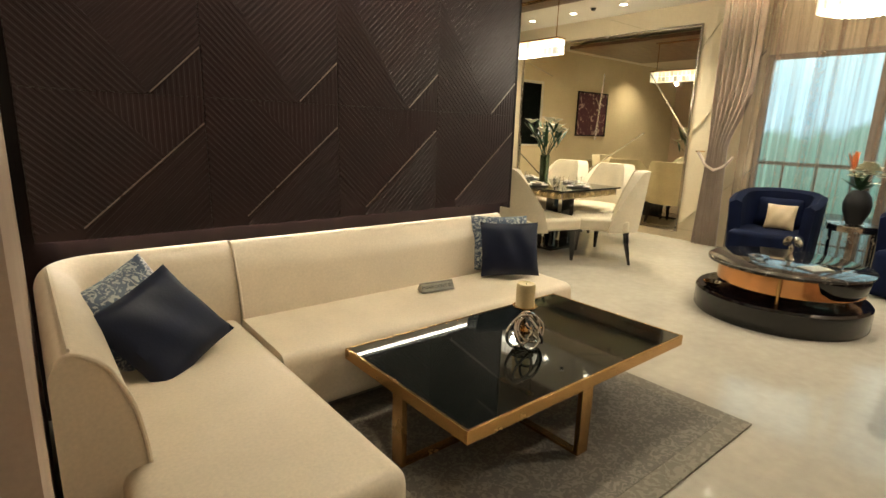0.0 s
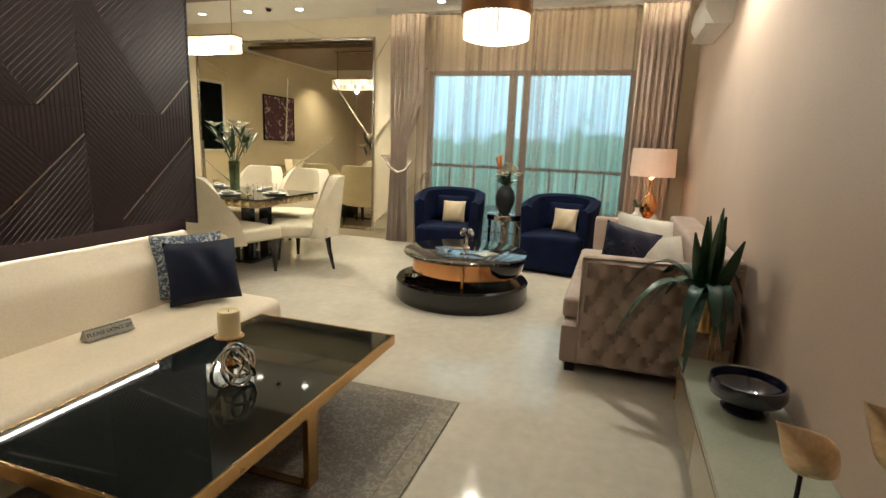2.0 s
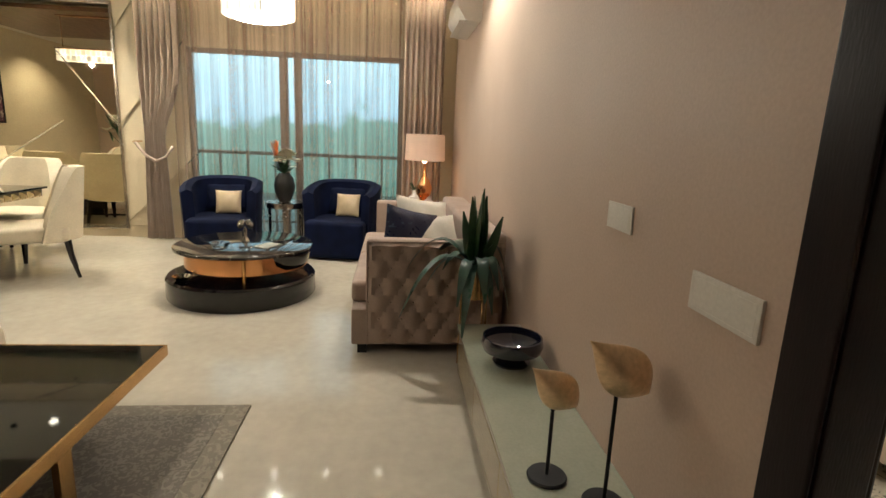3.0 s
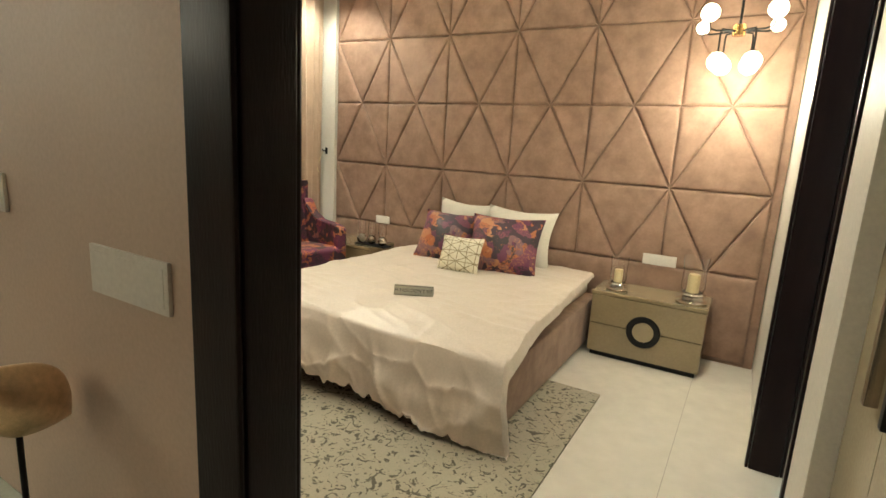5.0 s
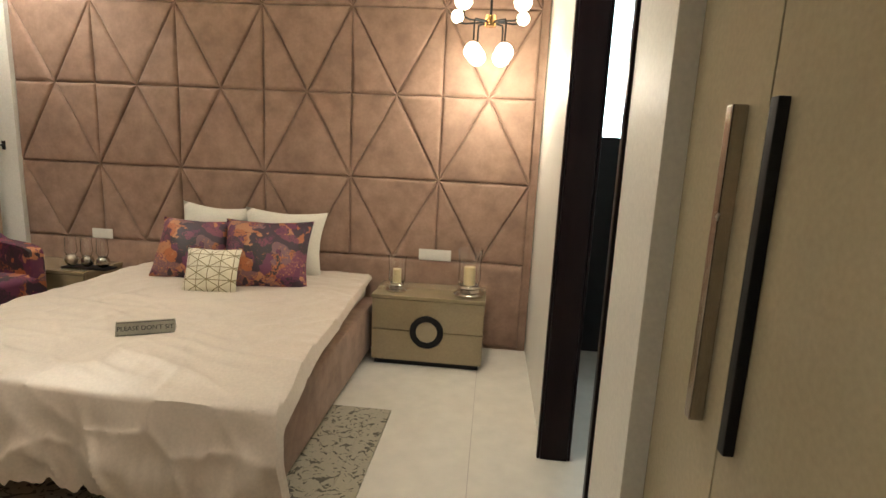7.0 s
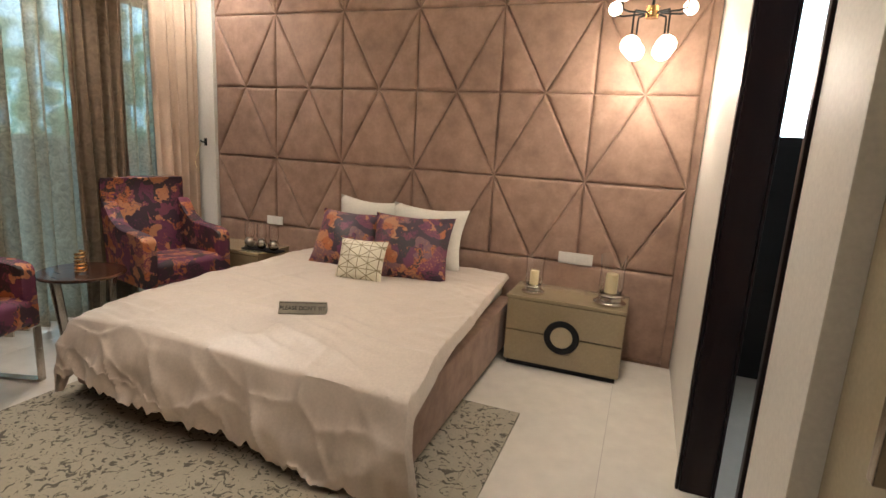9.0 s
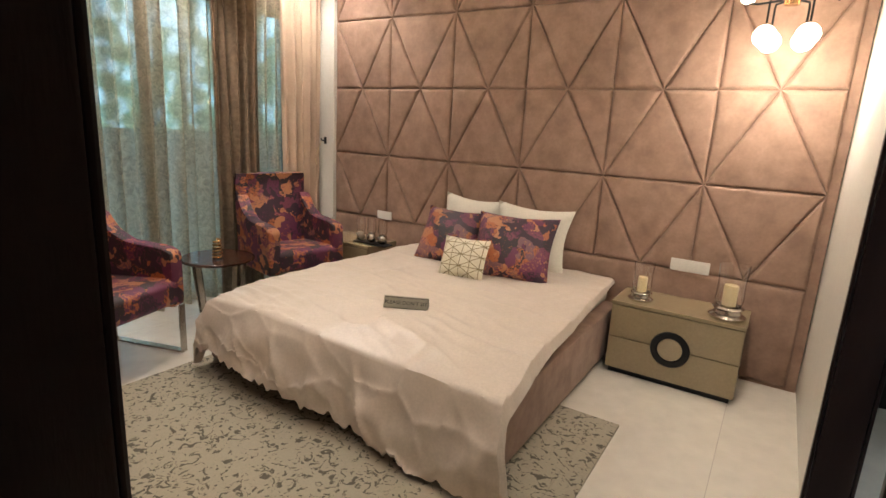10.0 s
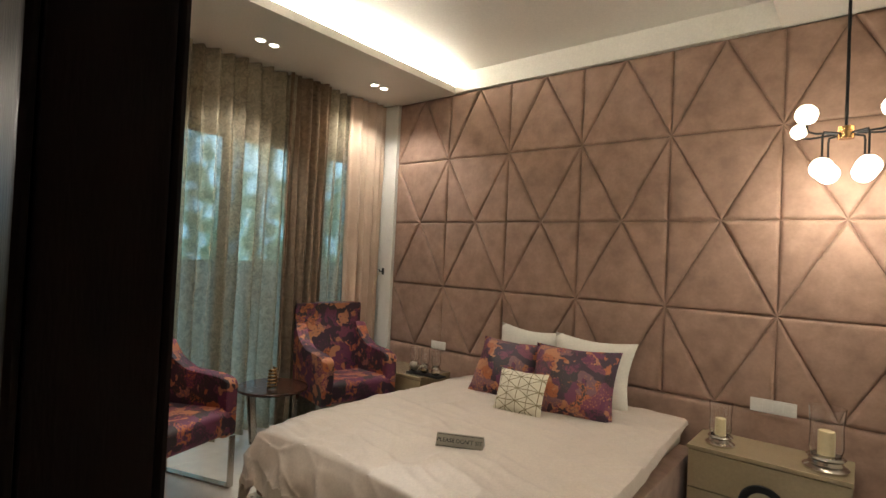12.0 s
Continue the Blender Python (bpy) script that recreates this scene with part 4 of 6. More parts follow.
# round table
def round_table():
    t = thing("round_table", 4.64, 1.39, 0, "round two-tier table with a black marble top and copper drum", "coffee table")
    part("base", lathe([(0.0, 0.0), (0.585, 0.0), (0.60, 0.02), (0.60, 0.17), (0.585, 0.188), (0.0, 0.19)], 64), M_BLACK, t, "black lacquer base")
    part("drum", lathe([(0.0, 0.255), (0.50, 0.255), (0.50, 0.392), (0.0, 0.392)], 64, 0.05, -0.03), M_COPPER, t, "polished copper drum")
    part("tabletop", lathe([(0.0, 0.393), (0.55, 0.393), (0.565, 0.402), (0.565, 0.418), (0.555, 0.425), (0.0, 0.425)], 64, 0.05, -0.01), M_MARBLEBLACK, t, "black veined marble top")
    for x, y in ((-0.42, -0.13), (0.3, 0.38), (0.36, -0.38)):
        part("leg", lathe([(0.012, 0.189), (0.016, 0.20), (0.010, 0.24), (0.017, 0.30), (0.012, 0.395)], 12, x - 0.03, y), M_GOLD, t)
    part("bowl_drawer", lathe([(0.0, 0.235), (0.10, 0.24), (0.19, 0.27), (0.235, 0.32), (0.25, 0.392), (0.0, 0.392)], 48, -0.10, -0.33), M_BLACK, t, "black half-bowl compartment")
    return t


def marble_black():
    m = mat("black_marble", (0.012, 0.012, 0.013), 0.08, vary=0.3, bump=0.0, coat=0.6, rough_vary=0.03)
    n, l = m.node_tree.nodes, m.node_tree.links
    v, r = n.new("ShaderNodeTexVoronoi"), n.new("ShaderNodeValToRGB")
    v.feature = "DISTANCE_TO_EDGE"
    v.inputs["Scale"].default_value = 3.2
    w = n.new("ShaderNodeTexNoise")
    w.inputs["Scale"].default_value = 4
    ad = n.new("ShaderNodeVectorMath")
    ad.operation = "MULTIPLY_ADD"
    ad.inputs[1].default_value = (0.5, 0.5, 0.5)
    mp = [q for q in n if q.bl_idname == "ShaderNodeMapping"][0]
    l.new(mp.outputs[0], w.inputs[0]), l.new(w.outputs["Color"], ad.inputs[0]), l.new(mp.outputs[0], ad.inputs[2]), l.new(ad.outputs[0], v.inputs["Vector"])
    r.color_ramp.elements[0].color, r.color_ramp.elements[0].position = (0.25, 0.22, 0.18, 1), 0.0
    r.color_ramp.elements[1].color, r.color_ramp.elements[1].position = (0.012, 0.012, 0.013, 1), 0.014
    l.new(v.outputs["Distance"], r.inputs[0])
    mx = [q for q in n if q.bl_idname == "ShaderNodeMix" and q.blend_type == "MULTIPLY"][0]
    l.new(r.outputs[0], mx.inputs[6])
    return m


M_MARBLEBLACK = marble_black()
round_table()


def ashtray(x, y, z):
    t = solid("glass_bowl", lathe([(0.0, 0.0), (0.05, 0.0), (0.075, 0.03), (0.08, 0.045), (0.07, 0.045), (0.05, 0.018), (0.0, 0.014)], 8), M_GLASS, "faceted clear glass bowl on the round table", "bowl")
    t.location = (x, y, z)
    return t


ashtray(4.47, 1.52, 0.4255)


def bow_ornament(x, y, z):
    t = thing("bow_ornament", x, y, z, "silver and gold bow-shaped table ornament", "ornament")
    part("stem", lathe([(0.0, 0), (0.035, 0), (0.03, 0.01), (0.012, 0.05), (0.02, 0.10), (0.0, 0.13)], 20), M_CHROME, t)
    for a in (-1, 1):
        part("loop", moved(ball(0, 0, 0, 0.03, 1.5), pose(0.01, a * 0.035, 0.145, 30 * a)), M_CHROME, t)
    return t


bow_ornament(4.78, 1.40, 0.4255)
bk = thing("flat_book", 4.56, 1.16, 0.4255, "flat pale grey folder on the round table", "book", -25)
part("cover", box(-0.10, -0.07, 0, 0.10, 0.07, 0.012, 0.002), mat("grey_card", (0.36, 0.36, 0.30), 0.5), bk)
part("pages", box(-0.096, -0.066, 0.003, 0.102, 0.066, 0.009), M_PILLOW, bk)
tray = thing("silver_bowl", 4.33, 1.78, 0.1905, "small shiny silver bowl on the table base", "bowl")
part("bowl", lathe([(0.0, 0.0), (0.04, 0.0), (0.07, 0.03), (0.075, 0.032), (0.05, 0.008), (0.0, 0.006)], 28), M_CHROME, tray)


# navy tub chairs
def tub_chair(x, y, rz, label):
    t = thing("tub_chair", x, y, 0, label, "armchair", rz, "navy tub chairs")
    # the front faces -x; a curved back wraps the seat
    bm = bmesh.new()
    n, rows = 40, 12
    outer, inner = [], []
    for i in range(n + 1):
        a = radians(-128 + 256 * i / n)
        top = 0.66 + 0.16 * max(0.0, math.cos(a * 0.62)) ** 0.8
        ca, sa = math.cos(a), math.sin(a)
        sq = 1.0 / (abs(ca) ** 3.4 + abs(sa) ** 3.4) ** (1 / 3.4)
        oc, ic = [], []
        for j in range(rows + 1):
            v = j / rows
            flare = 0.385 + 0.035 * v
            z = 0.02 + (top - 0.02) * v
            oc.append(bm.verts.new((flare * sq * ca * 0.92, flare * sq * sa, z)))
            ic.append(bm.verts.new(((flare - 0.115) * sq * ca * 0.92, (flare - 0.115) * sq * sa, z)))
        crown = bm.verts.new(((flare - 0.058) * sq * ca * 0.92, (flare - 0.058) * sq * sa, top + 0.03))
        outer.append(oc + [crown]), inner.append(ic + [crown])
    for A, flip in ((outer, 0), (inner, 1)):
        for i in range(n):
            for j in range(rows + 1):
                q = [A[i][j], A[i + 1][j], A[i + 1][j + 1], A[i][j + 1]]
                bm.faces.new(q[::-1] if flip else q)
    for e in (0, n):
        for j in range(rows):
            bm.faces.new((outer[e][j], outer[e][j + 1], inner[e][j + 1], inner[e][j]))
        bm.faces.new((outer[e][rows], outer[e][rows + 1], inner[e][rows]))
    part("backrest", bm, M_VELVET, t)
    seat = box(-0.40, -0.33, 0.02, 0.28, 0.33, 0.43, 0.05, 3)
    part("seat", seat, M_VELVET, t)
    part("lumbar_pad", moved(cushion(0.46, 0.30, 0.12), pose(0.20, 0, 0.46, 14, 0, 90)), M_VELVET, t)
    c = pillow("cushion", 0.28, 0.27, 0.10, pose(x, y, 0.43, 0, 0, rz) @ pose(0.05, -0.04, 0.005, 18, 0, 90), M_GOLDFAB, "pale gold cushion on the navy tub chair", "gold cushions")
    return t


M_GOLDFAB = mat("pale_gold_silk", (0.55, 0.43, 0.27), 0.4, vary=0.2, bump=0.1)
tub_chair(6.20, 2.02, 8, "navy velvet tub chair beside the tied drape")
tub_chair(6.22, 0.70, -10, "navy velvet tub chair beside the tufted sofa")


def leaf(bm, base, tip, width, droop=0.0, up=Vector((0, 0, 1)), n=8, fold=0.25):
    """One blade: two halves folded along the midrib, drooping towards the tip."""
    base, tip = Vector(base), Vector(tip)
    d = tip - base
    side = d.cross(up)
    side = side.normalized() if side.length > 1e-6 else Vector((1, 0, 0))
    nrm = side.cross(d).normalized()
    rows = []
    for i in range(n + 1):
        f = i / n
        c = base + d * f + up * (-droop * f * f + droop * 0.6 * f)
        w = width * math.sin(math.pi * min(0.97, 0.06 + f * 0.94)) ** 0.8
        rows.append((bm.verts.new(c - side * w + nrm * w * fold), bm.verts.new(c), bm.verts.new(c + side * w + nrm * w * fold)))
    for a, b in zip(rows, rows[1:]):
        bm.faces.new((a[0], a[1], b[1], b[0])), bm.faces.new((a[1], a[2], b[2], b[1]))


def petal_flower(bm, c, r, n, lift, rnd):
    for k in range(n):
        a = 2 * math.pi * k / n + rnd.uniform(-0.2, 0.2)
        leaf(bm, c, Vector(c) + Vector((r * math.cos(a), r * math.sin(a), lift + rnd.uniform(-0.01, 0.01))), r * 0.33, 0.01, n=4)


def side_table_with_vase():
    t = thing("side_table", 6.30, 1.36, 0, "round chrome and glass side table between the tub chairs", "side table")
    part("top", lathe([(0.0, 0.57), (0.215, 0.57), (0.22, 0.576), (0.22, 0.584), (0.0, 0.588)], 40), M_STEEL, t)
    part("rim", lathe([(0.205, 0.52), (0.215, 0.52), (0.215, 0.57), (0.205, 0.57)], 40), M_STEEL, t)
    for k in range(6):
        a = radians(60 * k + 15)
        part("leg", box(-0.018, -0.004, 0.0, 0.018, 0.004, 0.52, 0.001), M_STEEL, t).matrix_basis = pose(0.20 * math.cos(a), 0.20 * math.sin(a), 0, 0, 0, 90 + math.degrees(a))
    part("base_ring", lathe([(0.19, 0.0), (0.215, 0.0), (0.215, 0.02), (0.19, 0.02)], 40), M_STEEL, t)
    v = thing("flower_vase", 6.28, 1.36, 0.588, "black oval vase of white and orange flowers", "vase")
    part("vase", lathe([(0.0, 0), (0.06, 0), (0.07, 0.02), (0.11, 0.12), (0.118, 0.19), (0.10, 0.27), (0.065, 0.315), (0.06, 0.325), (0.05, 0.315), (0.0, 0.30)], 36), M_BLACKMATT, v, "matt black oval vase")
    rnd = random.Random(11)
    green, white, orange = bmesh.new(), bmesh.new(), bmesh.new()
    for k in range(34):
        a, r = rnd.uniform(0, 6.28), rnd.uniform(0.08, 0.2)
        leaf(green, (0, 0, 0.32), (r * math.cos(a), r * math.sin(a), 0.36 + rnd.uniform(0, 0.16)), 0.022, 0.03)
    for k in range(95):
        a, r = rnd.uniform(0, 6.28), abs(rnd.gauss(0, 0.075))
        petal_flower(white, (r * math.cos(a) - 0.01, r * math.sin(a) - 0.03, 0.57 - r * 0.8 + rnd.uniform(-0.02, 0.03)), 0.052, 6, 0.014, rnd)
    for k in range(9):
        a = rnd.uniform(0.6, 2.2)
        leaf(orange, (0.0, 0.08, 0.48), (rnd.uniform(-0.05, 0.02), 0.10 + 0.09 * math.cos(a), 0.56 + 0.14 * math.sin(a)), 0.02, 0.01)
    part("leaves", green, M_GREEN, v)
    part("white_blossoms", white, M_PETAL, v, "cream white blossoms")
    part("orange_blossoms", orange, M_ORANGE, v, "orange lily blossoms")


M_PETAL = mat("cream_petal", (0.84, 0.80, 0.62), 0.5, vary=0.15, bump=0.1)
M_ORANGE = mat("orange_petal", (0.70, 0.20, 0.06), 0.45, vary=0.3, bump=0.1)
side_table_with_vase()


# tufted sofa
def tufted(w, h, cols, rows, depth=0.022, n=6):
    """A buttoned cloth face in the x-z plane, swelling towards -y."""
    bm = bmesh.new()
    NX, NZ = cols * n, rows * n
    g = []
    bt = [((c + (0.5 if r % 2 else 0.0)) * w / cols, (r + 0.5) * h / rows) for r in range(rows) for c in range(cols + 1) if (c + (0.5 if r % 2 else 0.0)) <= cols]
    for j in range(NZ + 1):
        row = []
        for i in range(NX + 1):
            x, z = w * i / NX, h * j / NZ
            d = min(math.hypot(x - a, z - b) for a, b in bt)
            u, v = x * cols / w, z * rows / h - 0.5
            crease = min(abs(math.sin(math.pi * (u + v / 2))), abs(math.sin(math.pi * (u - v / 2))))
            y = -depth * min(1.0, d / (0.45 * w / cols)) * (0.55 + 0.45 * min(1, crease * 2.2))
            if 0 in (i, j) or i == NX or j == NZ:
                y = 0.0
            row.append(bm.verts.new((x, y, z)))
        g.append(row)
    for j in range(NZ):
        for i in range(NX):
            bm.faces.new((g[j][i], g[j][i + 1], g[j + 1][i + 1], g[j + 1][i]))
    return bm, bt


M_SILKBLUE = two_tone("blue_silk", (0.006, 0.012, 0.045), (0.05, 0.08, 0.13), 9, 0.6, 0.3)


def tufted_sofa():
    t = thing("tufted_sofa", 3.30, -0.60, 0, "taupe velvet sofa with buttoned arms against the beige wall", "sofa")
    L, D = 2.15, 0.88
    part("seat_base", box(0.02, 0.20, 0.06, L - 0.02, D + 0.09, 0.30, 0.02), M_TAUPE, t)
    for k in range(2):
        part("seat_cushion", box(0.16 + k * 0.92, 0.22, 0.30, 1.07 + k * 0.92, D + 0.10, 0.44, 0.04, 3), M_TAUPE, t)
    part("backrest", box(0.02, 0.0, 0.06, L - 0.02, 0.22, 0.80, 0.04, 3), M_TAUPE, t)
    for x0, x1, face in ((0.026, 0.16, 1), (L - 0.16, L - 0.02, 0)):
        arm = part("arm", box(x0, 0.0, 0.06, x1, D, 0.745, 0.03, 3), M_TAUPE, t)
        if face:
            bm, bt = tufted(0.855, 0.665, 6, 6, 0.034)
            part("tufting", moved(bm, pose(x0 - 0.001, 0.867, 0.068, 0, 0, -90)), M_TAUPE, arm, "deep buttoned velvet face")
            for a, b in bt:
                part("button", moved(ball(0, 0, 0, 0.009, 1.0, u=8, v=5), pose(x0 - 0.004, 0.867 - a, 0.068 + b)), M_TAUPE, arm)
            part("piping", tube([(x0 - 0.002, D - 0.01, 0.08), (x0 - 0.002, D - 0.01, 0.735), (x0 - 0.002, 0.02, 0.745)], 0.007), M_TAUPE, arm)
    for x in (0.07, L - 0.07):
        for y in (0.06, D + 0.02):
            part("foot", box(x - 0.03, y - 0.03, 0, x + 0.03, y + 0.03, 0.06, 0.003), M_BLACKMATT, t)


tufted_sofa()
pillow("cushion", 0.42, 0.44, 0.15, pose(3.66, 0.03, 0.46, -12, 14, -62), M_SILKBLUE, "dark blue silk cushion on the tufted sofa", G)
pillow("cushion", 0.52, 0.50, 0.15, pose(3.98, -0.14, 0.45, -20, 10, -52), M_PILLOW, "large white cushion on the tufted sofa", G)
pillow("cushion", 0.46, 0.44, 0.14, pose(4.36, -0.24, 0.45, -18, -8, -25), M_TAUPE, "taupe cushion on the tufted sofa", G)
pillow("cushion", 0.44, 0.40, 0.14, pose(3.72, -0.22, 0.46, -26, 0, -60), M_PILLOW, "white cushion leaning on the sofa arm", G)


# lamp corner
def lamp_corner():
    t = thing("lamp_table", 6.36, -0.24, 0, "small copper lamp table beside the drape", "side table")
    part("top", lathe([(0, 0.60), (0.22, 0.60), (0.225, 0.61), (0.22, 0.62), (0, 0.62)], 36), M_COPPER, t)
    part("stem", lathe([(0.0, 0.02), (0.03, 0.02), (0.03, 0.60), (0.0, 0.60)], 16), M_COPPER, t)
    part("foot", lathe([(0, 0), (0.16, 0), (0.16, 0.015), (0, 0.02)], 32), M_COPPER, t)
    q = thing("table_lamp", 6.36, -0.24, 0.62, "table lamp with a copper base and pale drum shade", "lamp")
    part("base", lathe([(0, 0), (0.07, 0), (0.09, 0.015), (0.04, 0.03), (0.085, 0.10), (0.10, 0.17), (0.06, 0.26), (0.02, 0.32), (0.012, 0.46), (0, 0.46)], 28), M_COPPER, q)
    sh = part("shade", lathe([(0.225, 0.49), (0.235, 0.49), (0.225, 0.79), (0.215, 0.79)], 44), M_SHADE, q, "pale pink fabric shade")
    part("bulb", ball(0, 0, 0.475, 0.022), M_BULBDIM, q)
    return q


M_BULBDIM = glow("lamp_bulb", (1.0, 0.62, 0.32), 12)
M_SHADE = sheer("pale_lamp_shade", (0.85, 0.74, 0.66), 0.0, 0.0, 200, 0.4, 0.88)
lamp_corner()
lamp("POINT", (6.36, -0.24, 1.16), (6.36, -0.24, 0), 3.0, (1.0, 0.58, 0.30), 0.03)


# plant on a stand
def plant():
    t = thing("potted_plant", 3.11, -0.37, 0, "green plant in a gold pot on thin gold legs", "plant")
    part("pot", lathe([(0, 0.46), (0.085, 0.46), (0.09, 0.465), (0.09, 0.635), (0.082, 0.635), (0.08, 0.60), (0, 0.60)], 32), M_GOLD, t, "shiny gold cylinder pot")
    for k in range(4):
        a = radians(45 + 90 * k)
        part("leg", tube([(0.088 * math.cos(a), 0.088 * math.sin(a), 0.60), (0.10 * math.cos(a), 0.10 * math.sin(a), 0.0)], 0.005), M_GOLD, t)
    rnd = random.Random(21)
    for k in range(13):
        bm = bmesh.new()
        a = 2 * math.pi * k / 13 + rnd.uniform(-0.3, 0.3)
        r = rnd.uniform(0.03, 0.15)
        leaf(bm, (0.25 * r * math.cos(a), 0.25 * r * math.sin(a), 0.60), (r * math.cos(a), r * math.sin(a), 0.80 + rnd.uniform(0.0, 0.32)), 0.030, -0.02, up=Vector((math.sin(a), -math.cos(a), 0.05)), n=9, fold=0.4)
        part("blade", bm, M_GREEN, t)
    for k in range(20):
        bm = bmesh.new()
        a, r = 2 * math.pi * k / 20 + rnd.uniform(-0.2, 0.2), rnd.uniform(0.20, 0.46)
        wall_side = 1.0 if math.sin(a) > 0 else 0.50
        leaf(bm, (0.03 * math.cos(a), 0.03 * math.sin(a), 0.63), (r * math.cos(a), r * wall_side * math.sin(a), 0.78 + rnd.uniform(-0.26, 0.12)), 0.034, 0.66 * r / 0.4, n=14, fold=0.35)
        part("drooping_leaf", bm, M_LEAFDARK, t)


plant()


# console with its things
def console():
    t = thing("console", 1.16, -0.63, 0, "low champagne console with a glass top along the wall", "console")
    W, D = 1.83, 0.37
    part("top", box(0, 0, 0.305, W, D, 0.33, 0.003), M_CONSOLE, t, "grey green glass top")
    part("shadow_rail", box(0.01, 0.0, 0.27, W - 0.01, D - 0.012, 0.304), M_BLACKMATT, t, "black recessed rail")
    part("body", box(0.01, 0.0, 0.05, W - 0.01, D - 0.03, 0.268, 0.003), M_NIGHT, t)
    for k in range(3):
        part("drawer", box(0.015 + k * 0.60, D - 0.029, 0.055, 0.61 + k * 0.60, D - 0.012, 0.264, 0.003), M_NIGHT, t)
    part("plinth", box(0.05, 0.0, 0.0, W - 0.05, D - 0.08, 0.049), M_BLACKMATT, t)


M_CONSOLE = mat("back_painted_glass", (0.34, 0.36, 0.28), 0.12, vary=0.05, bump=0.0, coat=0.8, rough_vary=0.04)
console()
b = thing("footed_bowl", 2.46, -0.46, 0.331, "dark blue glazed footed bowl on the console", "bowl")
part("bowl", lathe([(0.0, 0.0), (0.085, 0.0), (0.09, 0.012), (0.06, 0.03), (0.085, 0.045), (0.138, 0.07), (0.148, 0.10), (0.142, 0.135), (0.134, 0.135), (0.13, 0.10), (0.08, 0.06), (0.0, 0.05)], 44), mat("navy_glaze", (0.010, 0.012, 0.035), 0.12, vary=0.6, scale=30, bump=0.2, bump_scale=60, coat=0.8), b)


def pod(x, y, stem, length, fat, rz, label):
    t = thing("pod_sculpture", x, y, 0.331, label, "sculpture", group="gold pod sculptures")
    part("base", lathe([(0, 0), (0.062, 0), (0.064, 0.006), (0.060, 0.011), (0, 0.012)], 36), M_BLACKMATT, t, "round black base")
    part("stem", tube([(0, 0, 0.011), (0, 0, stem)], 0.006, 10), M_BLACKMATT, t)
    bm = bmesh.new()
    n, m = 18, 24
    rings = []
    for i in range(n + 1):
        f = i / n
        r = fat * math.sin(math.pi * f ** 1.35) ** 0.9
        ring = []
        for k in range(m):
            a = 2 * math.pi * k / m
            rr = r * (1 + 0.42 * abs(math.cos(a)) ** 9)
            ring.append(bm.verts.new((length * (f - 0.5), rr * math.cos(a) * 0.55, rr * math.sin(a))))
        rings.append(ring)
    for p, q in zip(rings, rings[1:]):
        for k in range(m):
            bm.faces.new((p[k], p[(k + 1) % m], q[(k + 1) % m], q[k]))
    bmesh.ops.remove_doubles(bm, verts=bm.verts, dist=0.0005)
    part("pod", moved(bm, pose(0, 0, stem + fat * 0.80, 0, 40, rz)), M_GOLDLEAF, t, "brushed gold leaf-shaped pod")


M_GOLDLEAF = mat("gold_leaf", (0.86, 0.64, 0.40), 0.33, 1.0, vary=0.2, scale=12, bump=0.25, bump_scale=40, stretch=(1, 6, 6))
pod(1.60, -0.385, 0.260, 0.195, 0.062, -95, "small gold pod sculpture on a black stand")
pod(1.47, -0.52, 0.375, 0.240, 0.076, -95, "large gold pod sculpture on a black stand")


def plate(x0, z0, x1, z1, y, face, label, gang):
    t = thing("switch_plate", (x0 + x1) / 2, y, (z0 + z1) / 2, label, "switch plate", group="switch plates")
    w, h = abs(x1 - x0), abs(z1 - z0)
    part("plate", box(-w / 2, 0 if face > 0 else -0.008, -h / 2, w / 2, 0.008 if face > 0 else 0, h / 2, 0.002), M_PLASTIC, t)
    for k in range(gang):
        a = -w / 2 + 0.012 + k * (w - 0.024) / gang
        part("switch", box(a + 0.001, 0.0082 if face > 0 else -0.0090, -h / 2 + 0.012, a + (w - 0.024) / gang - 0.001, 0.0090 if face > 0 else -0.0082, h / 2 - 0.012, 0.001), M_PLASTIC, t)
    return t


plate(1.72, 1.098, 1.905, 1.186, -0.632, 1, "white switch plate on the beige wall", 1)
plate(1.105, 0.983, 1.36, 1.079, -0.632, 1, "wide white switch and socket plate beside the door", 1)
plate(0.637, 0.595, 0.849, 0.667, -3.818, 1, "white socket plate on the padded wall", 4)
plate(2.992, 0.598, 3.139, 0.664, -3.818, 1, "small white socket plate on the padded wall", 3)


def air_conditioner():
    t = thing("air_conditioner", 5.05, -0.631, 2.40, "white split air conditioner high on the wall", "air conditioner")
    part("body", swept(rounded([(0.0, 0.0), (0.0, 0.30), (0.20, 0.30), (0.22, 0.12), (0.14, 0.0)], 0.03), 0.0, 0.90, "x"), M_PLASTIC, t)
    part("vane", box(0.05, 0.145, 0.0, 0.85, 0.20, 0.012, 0.003), M_PLASTIC, t)


air_conditioner()


def bottle_vase(x, y, z):
    t = thing("bottle_vase", x, y, z, "small white bottle vase with green sprigs on the lamp table", "vase")
    part("vase", lathe([(0, 0), (0.045, 0), (0.058, 0.03), (0.055, 0.075), (0.022, 0.11), (0.018, 0.15), (0.022, 0.155), (0.0, 0.15)], 28), M_PLASTIC, t, "white glazed bottle")
    rnd = random.Random(31)
    bm = bmesh.new()
    for k in range(12):
        a = rnd.uniform(0, 6.28)
        leaf(bm, (0, 0, 0.14), (0.07 * math.cos(a), 0.07 * math.sin(a), 0.17 + rnd.uniform(0, 0.09)), 0.012, 0.02, n=5)
    part("sprigs", bm, M_GREEN, t)


bottle_vase(6.20, -0.12, 0.621)


